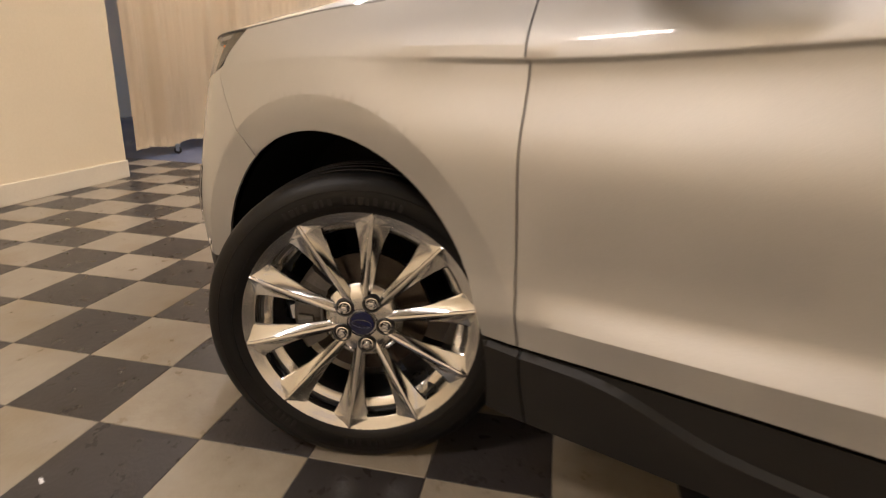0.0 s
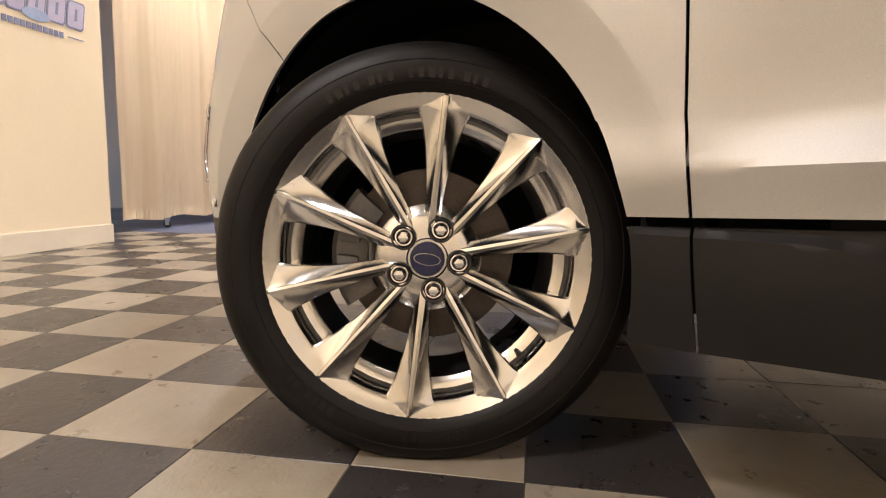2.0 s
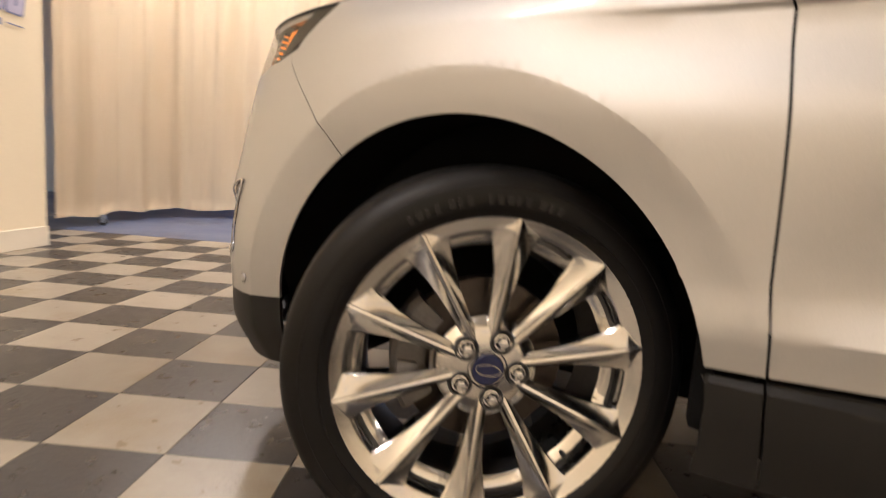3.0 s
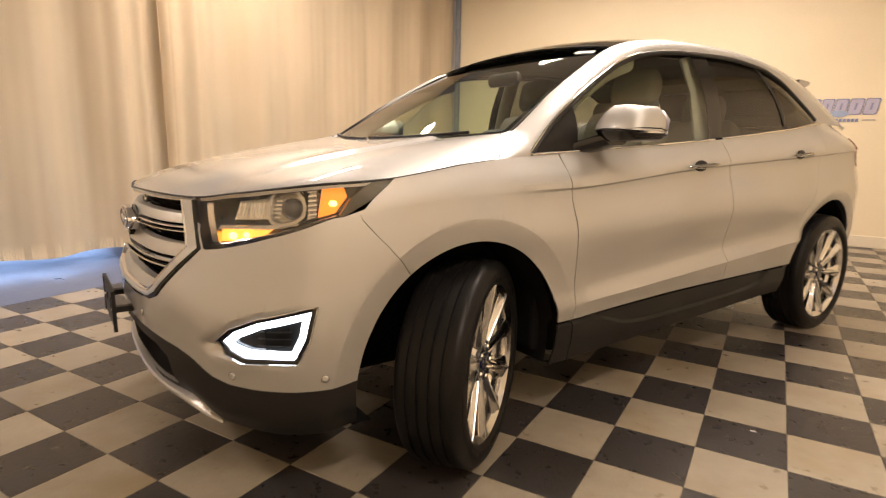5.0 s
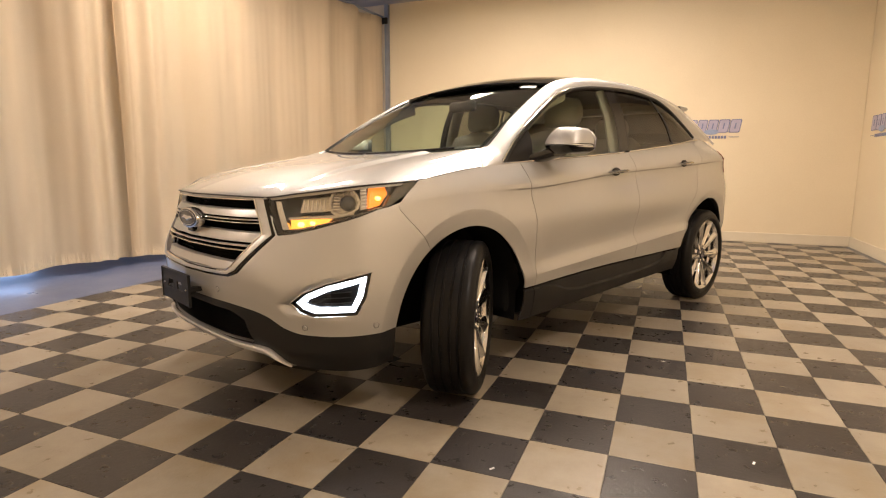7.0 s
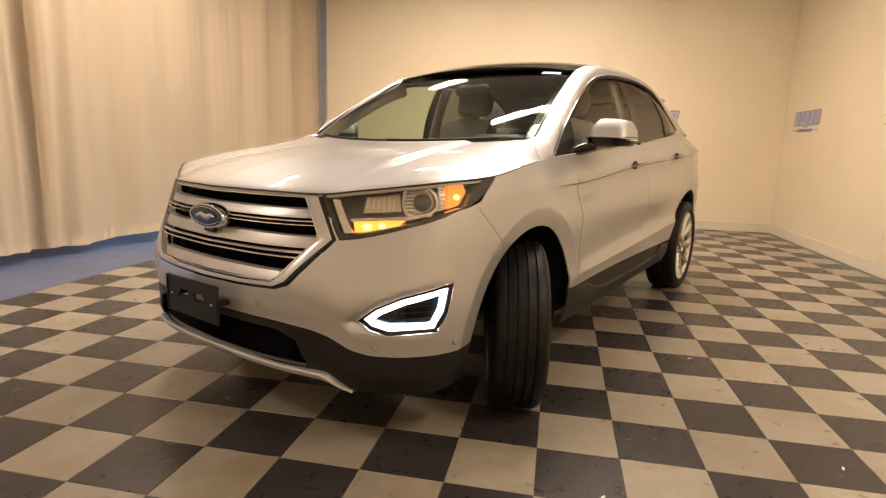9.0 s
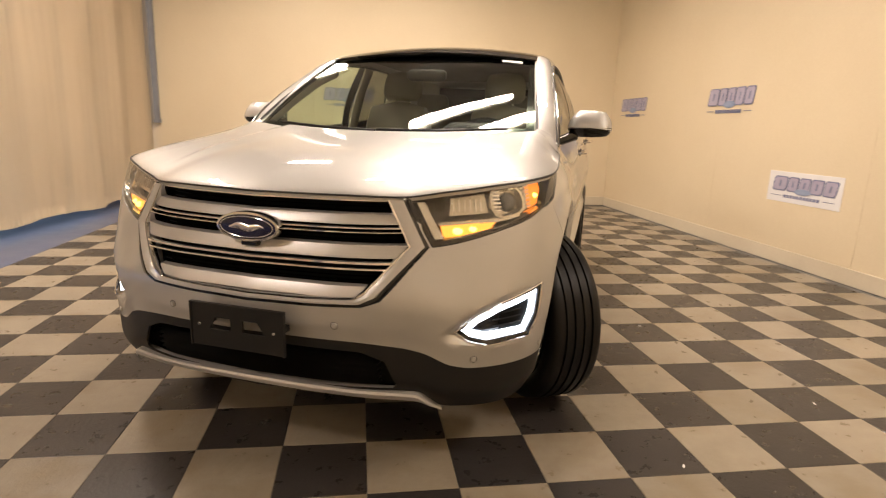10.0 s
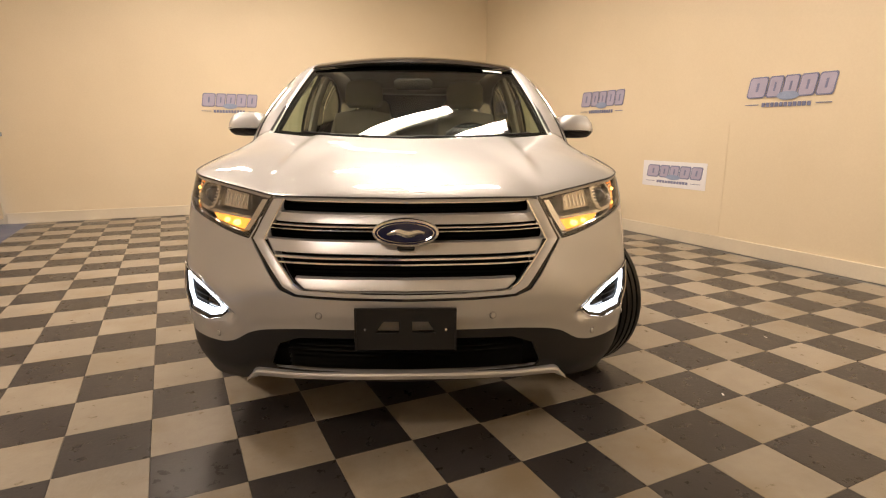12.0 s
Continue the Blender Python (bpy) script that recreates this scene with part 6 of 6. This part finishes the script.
def sign(m, width, height, board, label):
    """A wall sign: five slanted blocks in place of its word, a small oval, a line and a row of small bars; flat in x and z, facing -y."""
    th = thing("wall_sign", m, label, "sign", "wall signs")
    if board:
        part("board", boxed(-width * 0.58, width * 0.58, 0.0, 0.006, -height * 0.66, height * 0.66, bevel=0.002), M_SIGN_WHITE, th, "white sign board")
    y0 = -0.004 if not board else -0.003
    x, z0, z1, lean = -width / 2, -height * 0.18, height * 0.46, height * 0.10
    for share in (0.235, 0.17, 0.175, 0.19, 0.19):
        w = width * share
        part("letter_block", slanted_block(x, w, z0, z1, lean, 0.0, y0), M_SIGN_INK, th)
        part("letter_fill", slanted_block(x, w, z0, z1, lean, 0.011, y0 - 0.0015), M_SIGN_FILL, th)
        low = z0 + (z1 - z0) * 0.30
        part("letter_gap", slanted_block(x + w * 0.44 + lean * (low - z0) / (z1 - z0), w * 0.13, low, low + (z1 - z0) * 0.42, lean * 0.42, 0.0, y0 - 0.003), M_SIGN_INK, th)
        x += w + width * 0.01
    bm = bmesh.new()
    prism(bm, [(width * 0.13 * math.cos(a * math.tau / 28) + 0.01, -height * 0.14 + height * 0.13 * math.sin(a * math.tau / 28)) for a in range(28)], 0.004, "xz", y0 - 0.004, 0.0008)
    part("oval", bm, M_SIGN_OVAL, th)
    for x0, x1 in ((-0.50, -0.33), (0.33, 0.50)):
        part("rule", boxed(width * x0, width * x1, y0, y0 + 0.003, -height * 0.40, -height * 0.375), M_SIGN_INK, th)
    for k in range(11):
        x = -width * 0.29 + k * width * 0.053
        part("small_bar", boxed(x, x + width * 0.04, y0, y0 + 0.003, -height * 0.46, -height * 0.33), M_SIGN_INK, th)
    return th


EAST = -90
sign(pose(WALL_X - 0.004, 3.95, 1.585, 0, 0, EAST), 0.78, 0.30, False, "dark blue block-shaped sign on the cream side wall")
sign(pose(WALL_X - 0.004, 1.50, 1.575, 0, 0, EAST), 0.80, 0.30, False, "dark blue block-shaped sign on the cream side wall")
sign(pose(WALL_X - 0.008, 2.70, 0.735, 0, 0, EAST), 0.76, 0.22, True, "white sign board with dark blue blocks, set low")
sign(pose(1.01, WALL_Y - 0.004, 1.575), 0.74, 0.29, False, "dark blue block-shaped sign on the cream end wall")
sign(pose(3.44, WALL_Y - 0.004, 1.60), 0.74, 0.29, False, "dark blue block-shaped sign on the cream end wall")
sign(pose(WALL_X - 0.004, 6.20, 1.575, 0, 0, EAST), 0.76, 0.29, False, "dark blue block-shaped sign near the wall corner")
sign(pose(-0.18, FRONT_Y + 0.004, 1.555, 0, 0, 180), 0.78, 0.30, False, "dark blue block-shaped sign on the front wall")


def wall_board(label, y0, y1, z1):
    bm = boxed(WALL_X - 0.0035, WALL_X - 0.0005, y0, y1, 0.142, z1, bevel=0.001)
    tagged(part("wall_board", bm, M_WALL), label, "wall board", "boards on the side wall")


wall_board("cream painted board patched onto the side wall", 2.05, 3.47, 1.30)
wall_board("cream painted low board on the side wall", 4.05, 5.0, 1.06)

# steel track beside the curtain's end, with its roller bracket
post = thing("door_track", pose(-1.72, WALL_Y - 0.05, 0), "grey galvanised steel door track beside the curtain", "door track")
bm = bmesh.new()
prism(bm, [(-0.035, -0.03), (0.035, -0.03), (0.035, 0.03), (0.025, 0.03), (0.025, -0.02), (-0.025, -0.02), (-0.025, 0.03), (-0.035, 0.03)], ROOM_H - 0.02 - 1.14, "xy", 1.14)
part("rail", bm, M_STEEL, post, smooth=20)
part("foot_plate", boxed(-0.045, 0.045, -0.04, 0.045, 1.10, 1.15, bevel=0.004), M_STEEL, post)
part("bracket", boxed(-0.16, 0.03, -0.07, -0.03, 3.46, 3.56, bevel=0.006), M_CLAD, post, "dark roller bracket")

# curtain rail
bm = bmesh.new()
ring_tube(bm, [(*curtain_line(s), ROOM_H - 0.22) for s in np.arange(0.0, 10.01, 0.1)], 0.022, 8)
tagged(part("curtain_rail", bm, M_STEEL, smooth=40), "grey steel rail that carries the curtains", "curtain rail")


def caster(x, y, turn):
    th = thing("caster", pose(x, y, 0, 0, 0, turn), "small black caster wheel under the curtain's weighted foot", "caster")
    bm = bmesh.new()
    lathe(bm, [(-0.012, 0.008), (-0.014, 0.030), (-0.010, 0.036), (0.010, 0.036), (0.014, 0.030), (0.012, 0.008)], 24, close=True)
    bmesh.ops.transform(bm, matrix=Matrix.Translation((0, 0, 0.036)), verts=bm.verts)
    part("tread", bm, M_SEAL, th, smooth=35)
    bm = boxed(-0.022, -0.017, -0.016, 0.02, 0.03, 0.098, bevel=0.002)
    box(bm, 0.017, 0.022, -0.016, 0.02, 0.03, 0.098, bevel=0.002)
    box(bm, -0.022, 0.022, -0.018, 0.022, 0.094, 0.10)
    part("fork", bm, M_STEEL, th)


caster(-1.95, -2.98, 20)
caster(-3.36, -1.62, 60)

# dropped scraps of paper on the tiles
for k, (x, y, turn) in enumerate(((2.36, -0.26, 60), (3.25, 0.14, 75), (2.93, 1.17, 10))):
    bm = bmesh.new()
    prism(bm, [(-0.012, -0.003), (0.010, -0.005), (0.013, 0.003), (-0.009, 0.005)], 0.0008, "xy", 0.0)
    tagged(part("paper_scrap", bm, M_STICKER, m=pose(x, y, 0.0006, 0, 0, turn)), "tiny white scrap of paper on the tiles", "scrap", "paper scraps")

# ---- floor tiles ----
def tile_mesh(mat):
    bm = boxed(-T / 2 + 0.0006, T / 2 - 0.0006, -T / 2 + 0.0006, T / 2 - 0.0006, -0.006, 0.0)
    top = [e for e in bm.edges if all(v.co.z > -0.001 for v in e.verts)]
    bmesh.ops.bevel(bm, geom=top, offset=0.0012, segments=1, affect="EDGES")
    me = bpy.data.meshes.new("tile")
    bm.to_mesh(me)
    bm.free()
    me.materials.append(mat)
    return me


tile_rng = random.Random(5)
tile_meshes = (tile_mesh(M_TILE_DARK), tile_mesh(M_TILE_LIGHT))
rest = (bmesh.new(), bmesh.new())
COLS, ROWS = int((WALL_X - TILE_X0 * T) / T) + 1, int((WALL_Y - TILE_Y0 * T) / T) + 1
for i in range(TILE_X0, TILE_X0 + COLS):
    for j in range(TILE_Y0, TILE_Y0 + ROWS):
        x, y, kind = (i + 0.5) * T, (j + 0.5) * T, (i + j) % 2
        if x + T / 2 > WALL_X + 0.15 or y + T / 2 > WALL_Y + 0.15 or (x > FRONT_X and y < FRONT_Y - 0.15):
            continue
        m = pose(x, y, tile_rng.uniform(-0.0005, 0.0002), tile_rng.gauss(0, 0.06), tile_rng.gauss(0, 0.06), tile_rng.gauss(0, 0.08))
        if -0.6 < x < 4.5 and -2.3 < y < 2.6:
            ob = new("tile", tile_meshes[kind])
            ob.parent, ob.matrix_basis = floor, m
        else:
            b = rest[kind]
            h = T / 2 - 0.0006
            top = [b.verts.new(m @ Vector((sx * h, sy * h, 0))) for sx, sy in ((-1, -1), (1, -1), (1, 1), (-1, 1))]
            low = [b.verts.new(v.co + Vector((0, 0, -0.006))) for v in top]
            b.faces.new(top)
            for k in range(4):
                b.faces.new((top[k], low[k], low[(k + 1) % 4], top[(k + 1) % 4]))
for b, mat, text in zip(rest, (M_TILE_DARK, M_TILE_LIGHT), ("dark slate tiles of the floor", "cream tiles of the floor")):
    tagged(part("tiles", b, mat, floor, text), kind="stuff")
